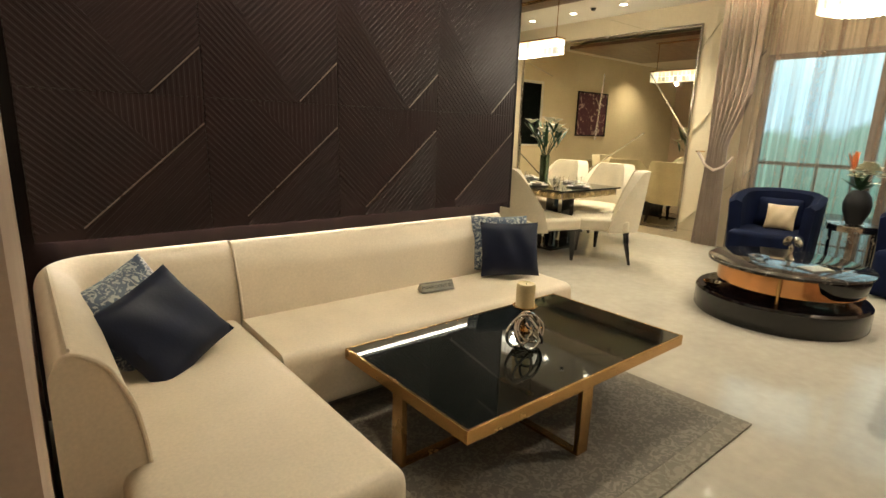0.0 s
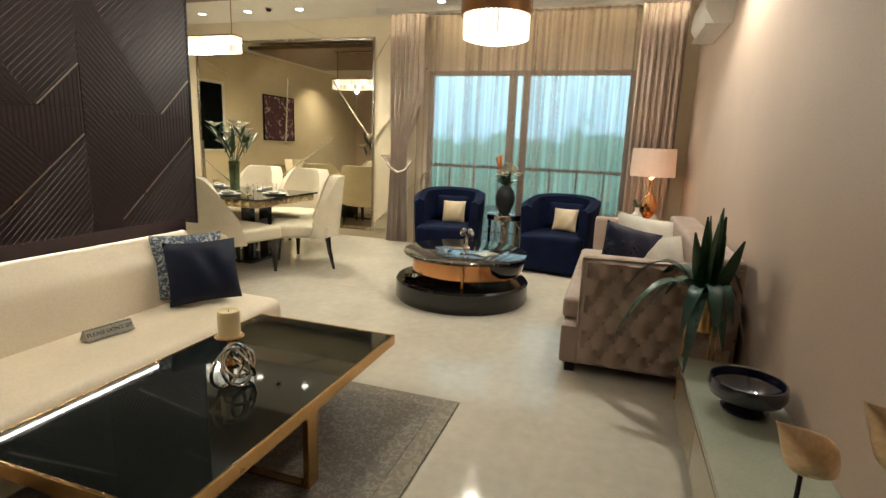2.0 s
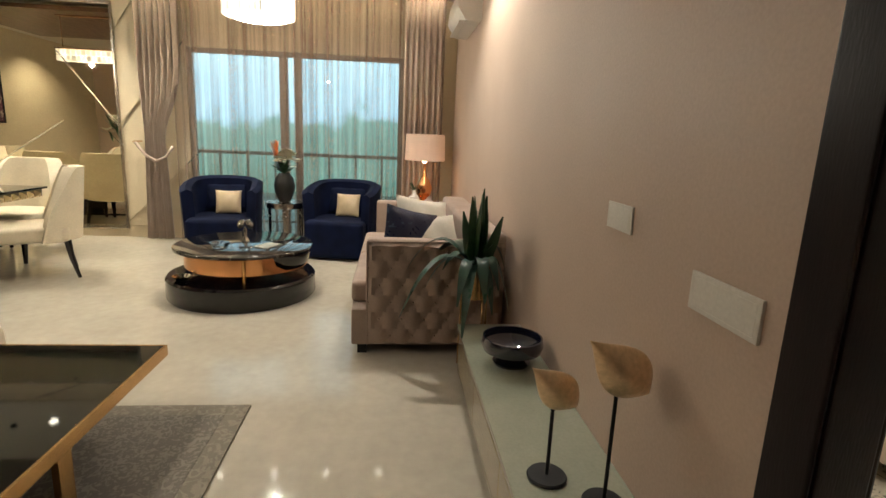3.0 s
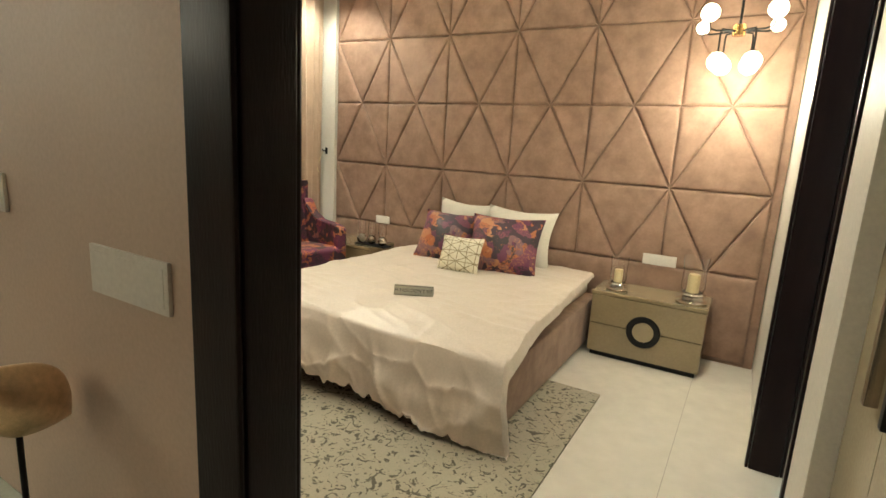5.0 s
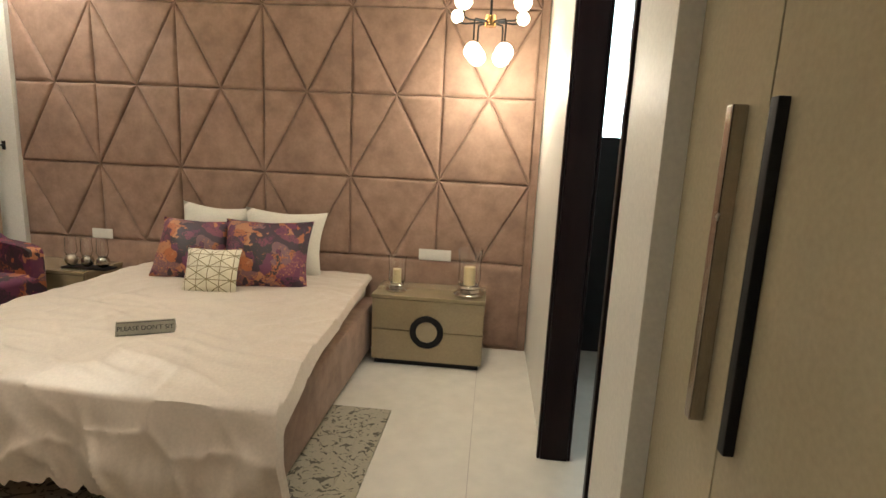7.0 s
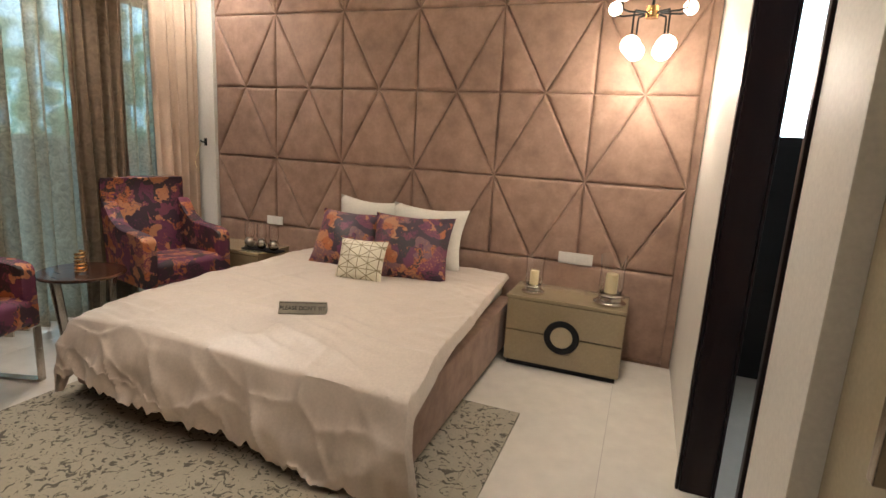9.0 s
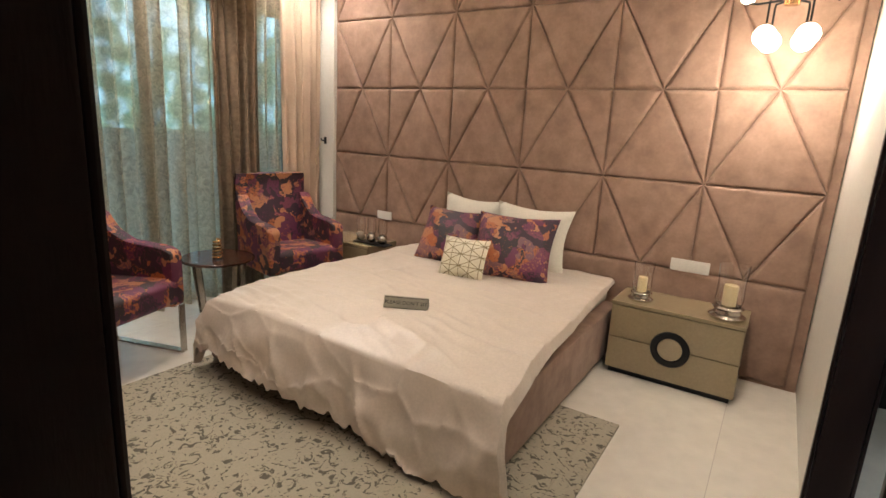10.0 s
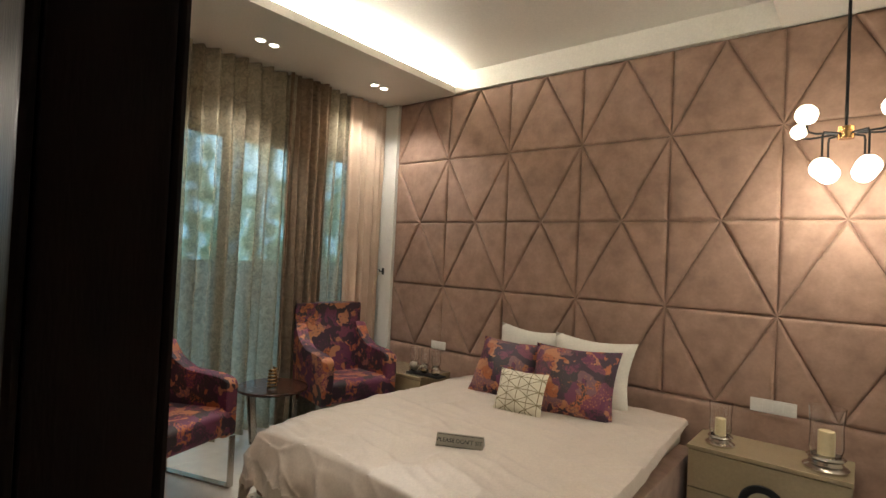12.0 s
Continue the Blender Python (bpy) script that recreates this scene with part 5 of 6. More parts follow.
def dome_camera(x, y, z):
    t = thing("ceiling_camera", x, y, z, "small black dome camera under the dining ceiling", "camera")
    part("ring", lathe([(0, -0.012), (0.045, -0.012), (0.048, -0.001), (0, -0.001)], 24), M_PLASTIC, t)
    part("dome", lathe([(0, -0.048), (0.018, -0.044), (0.032, -0.032), (0.036, -0.012), (0, -0.012)], 20), M_BLACK, t, "glossy black dome")


dome_camera(6.30, 4.62, H)


# chandelier over the round table
def chandelier():
    t = thing("chandelier", 4.75, 1.22, 2.24, "gold drum chandelier with lit crystal rods", "chandelier")
    part("band", lathe([(0.285, 0.20), (0.30, 0.20), (0.30, 0.34), (0.285, 0.34)], 56), M_GOLDBAND, t, "bronze gold metal band")
    part("disc", lathe([(0, 0.33), (0.284, 0.33), (0.284, 0.338), (0, 0.338)], 40), M_GOLD, t)
    part("rod", tube([(0, 0, 0.338), (0, 0, 0.775)], 0.012, 10), M_GOLD, t)
    part("canopy", lathe([(0, 0.755), (0.08, 0.755), (0.08, 0.778), (0, 0.778)], 28), M_GOLD, t)
    for ring, (r, lo, n) in enumerate(((0.268, 0.02, 44), (0.20, 0.0, 28), (0.12, -0.01, 16))):
        for k in range(n):
            a = 2 * math.pi * k / n
            part("crystal", box(r * math.cos(a) - 0.011, r * math.sin(a) - 0.011, lo, r * math.cos(a) + 0.011, r * math.sin(a) + 0.011, 0.325, 0.004, 1), M_CRYSTAL, t)


M_GOLDBAND = mat("bronze_band", (0.50, 0.27, 0.12), 0.3, 1.0, vary=0.2)
chandelier()
lamp("POINT", (4.75, 1.22, 2.20), (4.75, 1.22, 0), 78, WARM, 0.025)

# ---- dining area ----
def dining_chair(label):
    t = thing("dining_chair", 0, 0, 0, label, "chair", group="dining chairs")
    # faces +y; the back wraps round to low arms
    part("seat", box(-0.23, -0.22, 0.34, 0.23, 0.26, 0.47, 0.035, 3), M_CREAMFAB, t)
    bm = bmesh.new()
    n, rows = 32, 10
    O, I = [], []
    for i in range(n + 1):
        a = radians(-168 + 156 * i / n)
        k = abs(i / n - 0.5) * 2
        top = 0.97 - 0.40 * max(0.0, (k - 0.45) / 0.55) ** 1.3
        o, q = [], []
        for j in range(rows + 1):
            v = j / rows
            z = 0.34 + (top - 0.34) * v
            lean = -0.05 * v
            o.append(bm.verts.new((0.275 * math.cos(a), 0.30 * math.sin(a) + lean, z)))
            q.append(bm.verts.new((0.188 * math.cos(a), 0.210 * math.sin(a) + lean, z)))
        O.append(o), I.append(q)
    for i in range(n):
        for j in range(rows):
            bm.faces.new((O[i][j], O[i + 1][j], O[i + 1][j + 1], O[i][j + 1]))
            bm.faces.new((I[i][j + 1], I[i + 1][j + 1], I[i + 1][j], I[i][j]))
        bm.faces.new((O[i][rows], O[i + 1][rows], I[i + 1][rows], I[i][rows]))
        bm.faces.new((I[i][0], I[i + 1][0], O[i + 1][0], O[i][0]))
    for e in (0, n):
        for j in range(rows):
            bm.faces.new((O[e][j], O[e][j + 1], I[e][j + 1], I[e][j]))
    part("backrest", bm, M_CREAMFAB, t)
    for x, y, dx, dy in ((-0.19, 0.21, 0.0, 0.01), (0.19, 0.21, 0.0, 0.01), (-0.18, -0.20, -0.01, -0.05), (0.18, -0.20, 0.01, -0.05)):
        part("leg", tube([(x, y, 0.345), (x + dx * 0.4, y + dy * 0.3, 0.18), (x + dx, y + dy, 0.0)], 0.024, 10, r_end=0.011), M_BLACK, t, "tapered black wooden leg")
    return t


CH = dining_chair("cream upholstered dining chair with tapered black legs")
CH.matrix_basis = pose(5.06, 3.34, 0, 0, 0, 32) @ Matrix.Diagonal((1.30, 1.28, 1.02, 1))
for x, y, r in ((4.42, 3.80, -104), (4.36, 4.75, -90), (5.82, 4.00, 90), (5.82, 4.72, 90), (5.08, 5.55, 180)):
    copy_thing(CH, pose(x, y, 0, 0, 0, r) @ Matrix.Diagonal((1.22, 1.18, 1.0, 1)))


def dining_table():
    t = thing("dining_table", 4.52, 3.50, 0, "dining table with a dark glass top and faceted gold apron", "dining table")
    W, D = 1.10, 1.78
    part("tabletop", box(0, 0, 0.735, W, D, 0.755, 0.004), M_BLACKGLASS, t, "dark glass top")
    part("apron_core", box(0.035, 0.035, 0.665, W - 0.035, D - 0.035, 0.734), M_BRONZE, t)
    prism = bmesh.new()
    vs = [prism.verts.new(c) for c in ((0, 0, 0), (0.10, 0, 0), (0.10, 0, 0.075), (0, 0, 0.075), (0.05, -0.03, 0.0375))]
    for a, b in ((0, 1), (1, 2), (2, 3), (3, 0)):
        prism.faces.new((vs[a], vs[b], vs[4]))
    prism.faces.new((vs[3], vs[2], vs[1], vs[0]))
    me = mesh_of(prism, "facet", M_FACET, False)

    def facet(m):
        o = new("facet", me)
        o.parent, o.matrix_basis = t, m

    for k in range(10):
        facet(pose(0.05 + k * 0.10, 0.034, 0.66))
        facet(pose(1.05 - k * 0.10, D - 0.034, 0.66, 0, 0, 180))
    for k in range(17):
        facet(pose(0.034, D - 0.04 - k * 0.10, 0.66, 0, 0, -90))
        facet(pose(W - 0.034, 0.04 + k * 0.10, 0.66, 0, 0, 90))
    for y in (0.45, D - 0.45):
        part("pedestal", box(0.36, y - 0.06, 0.03, 0.44, y + 0.06, 0.664, 0.004), M_BLACK, t, "black lacquer leg")
        part("pedestal", box(W - 0.44, y - 0.06, 0.03, W - 0.36, y + 0.06, 0.664, 0.004), M_BLACK, t, "black lacquer leg")
    part("foot_plate", box(0.30, 0.34, 0.0, W - 0.30, D - 0.34, 0.03, 0.004), M_BLACK, t)


M_FACET = mat("champagne_facets", (0.72, 0.58, 0.36), 0.28, 1.0, vary=0.2, bump=0.05)
dining_table()


def place_setting(x, y, rz):
    t = thing("place_setting", x, y, 0.7555, "white plates stacked with a folded napkin", "plates", rz, "place settings")
    part("plate", lathe([(0, 0), (0.08, 0), (0.13, 0.012), (0.132, 0.015), (0.08, 0.006), (0, 0.005)], 36), M_PLASTIC, t)
    part("bowl", lathe([(0, 0.006), (0.05, 0.007), (0.085, 0.035), (0.08, 0.036), (0.045, 0.014), (0, 0.013)], 32), M_PLASTIC, t)
    part("napkin", box(-0.05, -0.02, 0.034, 0.05, 0.02, 0.05, 0.006), M_CREAMFAB, t)


place_setting(5.08, 3.72, 0), place_setting(4.74, 4.05, 90), place_setting(5.40, 4.05, 90), place_setting(4.74, 4.75, 90), place_setting(5.40, 4.75, 90)
for x, y in ((5.02, 3.98), (5.10, 3.92), (5.24, 3.84), (4.90, 3.90), (4.98, 4.62), (5.18, 4.60)):
    g = solid("drinking_glass", lathe([(0, 0), (0.03, 0), (0.036, 0.11), (0.034, 0.11), (0.028, 0.012), (0, 0.010)], 20), M_GLASS, "clear drinking glass on the dining table", "glass", group="drinking glasses")
    g.location = (x, y, 0.7555)


def lily_vase():
    v = thing("lily_vase", 5.10, 4.26, 0.7555, "tall glass vase of white lilies on the dining table", "vase")
    part("vase", lathe([(0, 0), (0.05, 0), (0.052, 0.012), (0.062, 0.34), (0.058, 0.34), (0.047, 0.02), (0, 0.018)], 28), M_VASE, v, "green tinted glass vase")
    rnd = random.Random(5)
    green = bmesh.new()
    for k in range(16):
        a, r = rnd.uniform(0, 6.28), rnd.uniform(0.08, 0.25)
        top = Vector((r * math.cos(a), r * math.sin(a), 0.48 + rnd.uniform(0, 0.32)))
        tube([(0, 0, 0.05), (0.1 * top.x, 0.1 * top.y, 0.3), top], 0.004, 5, bm=green)
        if k < 11:
            lily = bmesh.new()
            petal_flower(lily, top, 0.095, 6, 0.050, rnd)
            part("lily", lily, M_PETAL, v, "white lily blossom")
        for _ in range(3):
            b2 = rnd.uniform(0, 6.28)
            leaf(green, top * rnd.uniform(0.6, 0.9), top + Vector((0.12 * math.cos(b2), 0.12 * math.sin(b2), 0.02)), 0.018, 0.04, n=5)
    part("leaves", green, M_GREEN, v)


M_VASE = glass("green_vase_glass", (0.34, 0.42, 0.32))
lily_vase()


def crystal_pendant():
    t = thing("crystal_pendant", 5.12, 4.62, 2.24, "long pendant of lit crystal blocks over the dining table", "pendant")
    part("frame", box(-0.07, -0.46, 0.19, 0.07, 0.46, 0.205, 0.003), M_GOLD, t)
    for y in (-0.38, 0.38):
        part("rod", tube([(0, y, 0.205), (0, y, 0.645)], 0.005, 8), M_GOLD, t)
    part("canopy", box(-0.05, -0.42, 0.645, 0.05, 0.42, 0.658, 0.002), M_GOLD, t)
    for r in range(2):
        for i in range(13):
            for s in (-0.045, 0.045):
                part("crystal", box(s - 0.03, -0.455 + i * 0.07, 0.02 + r * 0.085, s + 0.03, -0.392 + i * 0.07, 0.10 + r * 0.085, 0.008, 1), M_CRYSTAL, t)


crystal_pendant()
lamp("POINT", (5.12, 4.62, 2.22), (5.12, 4.62, 0), 50, WARM, 0.02)
solid("ceiling_slab", box(2.95, 3.60, 2.90, 5.48, 6.6, 2.96, 0.004), mat("brown_ceiling_veneer", (0.16, 0.09, 0.065), 0.35, scale=3, stretch=(1, 8, 1)), "brown veneered panel hung under the dining ceiling", "ceiling", "structure")
solid("ceiling_slab_core", box(3.10, 3.75, 2.961, 5.33, 6.45, 3.018), M_WHITE, "white hanger over the dining ceiling panel", "ceiling", "structure")


M_STRIP = mat("silver_strip", (0.92, 0.90, 0.82), 0.22, 1.0, vary=0.05, bump=0.0)


def mirror_wall():
    t = thing("wall_mirror", 6.948, 3.40, 0.10, "huge wall mirror divided by crossing silver strips", "mirror")
    W, Hh = 3.02, 2.66
    part("glass", box(-0.016, 0.03, 0.03, -0.001, W - 0.03, Hh - 0.03), M_MIRROR, t)
    for a in ((0, 0, W, 0.03), (0, Hh - 0.03, W, Hh), (0, 0.03, 0.03, Hh - 0.03), (W - 0.03, 0.03, W, Hh - 0.03)):
        part("frame", box(-0.03, a[0], a[1], 0, a[2], a[3], 0.005), M_STEEL, t)

    def strip(y0, z0, y1, z1):
        d = math.hypot(y1 - y0, z1 - z0)
        bm = swept([(-0.018, 0.0), (0.0, 0.010), (0.018, 0.0)], 0, d, "x")
        m = Matrix.Translation((-0.0165, y0, z0)) @ pose(0, 0, 0, math.degrees(math.atan2(z1 - z0, y1 - y0)), 0, 0) @ pose(0, 0, 0, 0, -90, 90)
        part("strip", moved(bm, m), M_STRIP, t)

    for q in ((0.05, 0.05, 1.05, 1.05), (0.03, 1.25, 1.05, 2.05), (0.03, 1.27, 0.85, 0.65), (0.03, 1.27, 1.0, 1.30), (0.65, 2.62, 0.9, 1.9), (1.55, 0.7, 2.15, 1.6),
              (2.2, 0.5, 1.6, 1.65), (1.45, 1.18, 2.4, 1.25), (2.95, 0.9, 2.25, 1.9), (2.35, 2.15, 2.6, 1.6), (2.97, 1.2, 2.2, 1.22), (1.0, 0.05, 1.0, 1.3), (0.03, 2.3, 0.5, 2.62)):
        strip(*q)


mirror_wall()
# what the mirror shows of the far end of the dining area
pc = thing("framed_picture", 3.75, 7.298, 1.32, "framed abstract picture in plum and white", "picture")
part("picture", box(-0.62, -0.02, 0.03, 0.42, -0.001, 0.92), two_tone("plum_painting", (0.10, 0.03, 0.05), (0.55, 0.45, 0.42), 4, 0.55, 0.5), pc)
for a in ((-0.65, 0.0, 0.45, 0.03), (-0.65, 0.92, 0.45, 0.95), (-0.65, 0.03, -0.62, 0.92), (0.42, 0.03, 0.45, 0.92)):
    part("frame", box(a[0], -0.03, a[1], a[2], 0, a[3], 0.003), M_BLACKMATT, pc)
dk = thing("dark_window", 5.75, 7.298, 1.10, "dark glazed window in a pale frame", "window")
part("pane", box(-0.35, -0.01, 0.03, 0.35, -0.001, 1.22), M_BLACKGLASS, dk)
for a in ((-0.40, 0.0, 0.40, 0.03), (-0.40, 1.22, 0.40, 1.27), (-0.40, 0.03, -0.35, 1.22), (0.35, 0.03, 0.40, 1.22)):
    part("frame", box(a[0], -0.03, a[1], a[2], 0, a[3], 0.003), M_WHITE, dk)
sb = thing("sideboard", 3.05, 7.29, 0, "pale sideboard under the picture", "sideboard")
part("body", box(0, -0.40, 0.08, 1.4, 0, 0.80, 0.006), M_NIGHT, sb)
part("plinth", box(0.04, -0.36, 0, 1.36, 0, 0.079), M_BLACKMATT, sb)
for k in range(3):
    part("door", box(0.01 + k * 0.462, -0.418, 0.09, 0.465 + k * 0.462, -0.401, 0.79, 0.003), M_NIGHT, sb)
fr = thing("fridge", 0.06, 5.6, 0, "tall grey steel fridge standing by the wall", "fridge")
part("body", box(0, -0.4, 0.05, 0.66, 0.4, 1.85, 0.01), mat("grey_fridge_steel", (0.22, 0.23, 0.22), 0.35, 0.8), fr)
part("door", box(0.661, -0.398, 0.06, 0.70, 0.398, 1.2, 0.006), bpy.data.materials["grey_fridge_steel"], fr)
part("door", box(0.661, -0.398, 1.21, 0.70, 0.398, 1.84, 0.006), bpy.data.materials["grey_fridge_steel"], fr)


def downlight(x, y, z, r=0.045):
    t = thing("downlight", x, y, z, "small round recessed downlight, switched on", "downlight", group="downlights")
    part("ring", lathe([(r, -0.006), (r + 0.012, -0.006), (r + 0.012, -0.001), (r, -0.001)], 24), M_PLASTIC, t)
    part("lens", lathe([(0, -0.004), (r - 0.001, -0.004), (r - 0.001, -0.001), (0, -0.001)], 20), M_SPOTLED, t)


for x, y in ((6.42, 4.24), (6.42, 5.04), (6.42, 5.80), (6.38, 0.25), (6.38, 0.93), (6.38, 1.60), (6.38, 2.28), (4.15, -0.30), (3.6, 2.0), (1.0, 2.2), (2.3, 2.2)):
    downlight(x, y, H)
cv = solid("ceiling_light_slot", box(6.573, -0.5, 2.982, 6.598, 3.1, 2.994), M_LEDSOFT, "warm led strip washing the curtain tops", "led strip")

# tie-back of the drape
tb = thing("curtain_tieback", 6.78, 2.92, 1.02, "taupe satin tie-back looped round the drape", "tieback")
part("band", tube([(-0.05, 0.24, 0.16), (-0.09, 0.12, 0.02), (-0.10, 0.0, -0.05), (-0.08, -0.10, 0.0), (0.0, -0.16, 0.12)], 0.019, 10), M_DRAPE, tb)
part("hook", tube([(0.16, 0.26, 0.17), (-0.06, 0.26, 0.17)], 0.010, 8), M_GOLD, tb)

# ---- bedroom things ----
def wardrobe():
    t = thing("wardrobe", 0, -1.57, 0, "tall wardrobe with glossy beige glass doors and bar handles", "wardrobe")
    part("carcass", box(-0.60, -0.058, 0.0, -0.022, 0.765, 2.69), M_WHITE, t)
    for y0, y1 in ((-0.056, 0.252), (0.256, 0.762)):
        part("door", box(-0.020, y0, 0.04, 0.0, y1, 2.68, 0.002), M_WARD, t, "glossy beige glass door")
    part("handle", box(0.0005, 0.170, 0.842, 0.026, 0.194, 1.380, 0.003), M_STEEL, t, "long brushed steel bar handle")
    part("handle", box(0.0005, 0.290, 0.845, 0.018, 0.312, 1.380, 0.003), M_BLACKMATT, t, "long black bar handle")
    part("side_post", box(-0.60, -0.37, 0.0, 0.05, -0.060, 2.69, 0.004), M_WHITE, t, "white side post")


wardrobe()
w3 = tagged(new("window_3"), "small bright frosted window in the inner room", "window", kind="structure")
part("frame", box(-0.749, -4.09, 1.441, -0.72, -4.05, 2.349), M_WHITE, w3)
part("frame", box(-0.25, -4.09, 1.441, -0.221, -4.05, 2.349), M_WHITE, w3)
pn = part("pane", box(-0.72, -4.075, 1.441, -0.25, -4.07, 2.349), M_GLASSWIN, w3)
pn.visible_shadow = False
lamp("AREA", (-0.485, -4.11, 1.895), (-0.485, -3.0, 1.895), 22, (0.88, 0.95, 1.0), 0.46, 0.9)


def arm_chair(x, y, rz, label):
    t = thing("armchair", x, y, 0, label, "armchair", rz, "floral armchairs")
    # faces -x; a tall leaning back, thin arms that fall forward from it, a sloped seat and flat-bar legs
    seat = swept(rounded([(-0.325, 0.315), (-0.325, 0.435), (-0.27, 0.455), (0.20, 0.425), (0.22, 0.30), (-0.25, 0.285)], 0.035), -0.225, 0.225, "y")
    part("seat", seat, M_FLORAL, t)
    bm = bmesh.new()
    n, rows = 14, 18
    F, B = [], []
    for j in range(rows + 1):
        v = j / rows
        half = 0.262 + 0.022 * v - 0.012 * max(0.0, v - 0.93) / 0.07
        lean = 0.10 + 0.13 * v + 0.02 * math.sin(math.pi * v)
        roll = 0.020 * max(0.0, v - 0.86) / 0.14
        f, b = [], []
        for i in range(n + 1):
            u = 2 * i / n - 1
            side = 0.03 * abs(u) ** 6
            f.append(bm.verts.new((lean - roll + side - 0.022 * (1 - u * u) * math.sin(math.pi * min(1, v * 1.1)), half * u, 0.32 + 0.625 * v)))
            b.append(bm.verts.new((lean + 0.105 - side + roll * 0.6, half * u, 0.32 + 0.625 * v)))
        F.append(f), B.append(b)
    for j in range(rows):
        for i in range(n):
            bm.faces.new((F[j][i], F[j][i + 1], F[j + 1][i + 1], F[j + 1][i]))
            bm.faces.new((B[j][i + 1], B[j][i], B[j + 1][i], B[j + 1][i + 1]))
        for i in (0, n):
            bm.faces.new((F[j][i], F[j + 1][i], B[j + 1][i], B[j][i]))
    for j in (0, rows):
        for i in range(n):
            bm.faces.new((F[j][i], F[j][i + 1], B[j][i + 1], B[j][i]))
    part("backrest", bm, M_FLORAL, t)
    for s in (-1, 1):
        prof = rounded([(-0.315, 0.285), (-0.315, 0.605), (-0.24, 0.628), (0.0, 0.640), (0.12, 0.70), (0.20, 0.80), (0.24, 0.78), (0.20, 0.285)], 0.04)
        arm = bmesh.new()
        rings = []
        for w, inset in ((0.212, 0.012), (0.222, 0.0), (0.285, 0.0), (0.297, 0.014)):
            cx, cz = -0.06, 0.46
            rings.append([arm.verts.new((p + (cx - p) * inset * 3, s * w, z + (cz - z) * inset * 3)) for p, z in prof])
        for a, b in zip(rings, rings[1:]):
            for i in range(len(prof)):
                arm.faces.new((a[i], a[(i + 1) % len(prof)], b[(i + 1) % len(prof)], b[i]))
        arm.faces.new(rings[0]), arm.faces.new(rings[-1])
        part("arm", arm, M_FLORAL, t)
        y0, y1 = sorted((s * 0.252, s * 0.292))
        part("leg", box(-0.312, y0, 0.012, -0.300, y1, 0.287, 0.002), M_STEEL, t, "flat champagne metal leg")
        part("leg", box(0.190, y0, 0.012, 0.202, y1, 0.300, 0.002), M_STEEL, t, "flat champagne metal leg")
        part("floor_bar", box(-0.312, y0, 0.0, 0.202, y1, 0.012, 0.002), M_STEEL, t, "flat champagne metal floor bar")
    return t


arm_chair(3.45, -3.13, -13, "floral orange and purple armchair with flat metal legs")
arm_chair(3.33, -1.73, 18, "floral orange and purple armchair by the bedroom window")


def drum_table():
    t = thing("side_table", 3.50, -2.575, 0, "round dark table with flat metal legs between armchairs", "side table")
    part("top", lathe([(0, 0.398), (0.228, 0.398), (0.235, 0.404), (0.235, 0.414), (0.230, 0.418), (0, 0.418)], 48), M_TABLETOP, t, "dark glossy wooden top")
    for k in range(4):
        a = radians(20 + 90 * k)
        lg = swept([(-0.004, 0.0), (0.004, 0.0), (0.004, 0.397), (-0.004, 0.397)], -0.02, 0.02, "x")
        for v in lg.verts:
            v.co.y += -0.05 * (1 - v.co.z / 0.397)
        part("leg", lg, M_STEEL, t).matrix_basis = pose(0.20 * math.cos(a), 0.20 * math.sin(a), 0, 0, 0, 90 + math.degrees(a) + 180)
        part("base_bar", box(0.02, -0.02, 0.0, 0.150, 0.02, 0.008, 0.001), M_STEEL, t).matrix_basis = pose(0, 0, 0.0005 * (k % 2), 0, 0, math.degrees(a))
    g = thing("gold_ornament", 3.45, -2.54, 0.4185, "small twisted gold ornament on the side table", "ornament")
    pts = [(0.030 * (1 - 0.25 * i / 60) * math.cos(i * 0.62), 0.030 * (1 - 0.25 * i / 60) * math.sin(i * 0.62), 0.007 + 0.125 * i / 60) for i in range(61)]
    part("coil", tube(pts, 0.008, 7), M_GOLD, g)


M_TABLETOP = mat("dark_red_veneer", (0.060, 0.024, 0.015), 0.24, vary=0.5, scale=6, bump=0.0, spec=0.2, stretch=(1, 7, 1))
drum_table()


def hurricane(x, y, z, s, label):
    t = thing("candle_jar", x, y, z, label, "candle holder", group="candle jars")
    t.scale = (s, s, s)
    part("base", lathe([(0, 0), (0.075, 0), (0.08, 0.012), (0.06, 0.025), (0.055, 0.04), (0.068, 0.05), (0.06, 0.058), (0, 0.058)], 36), M_STEEL, t, "silver metal base")
    j = part("glass", lathe([(0.050, 0.059), (0.060, 0.09), (0.057, 0.17), (0.064, 0.250), (0.061, 0.250), (0.054, 0.17), (0.057, 0.09), (0.047, 0.062)], 32), M_GLASS, t)
    j.visible_shadow = False
    part("candle", lathe([(0, 0.06), (0.030, 0.06), (0.030, 0.15), (0.026, 0.156), (0, 0.152)], 24), M_CANDLE, t, "ivory candle")


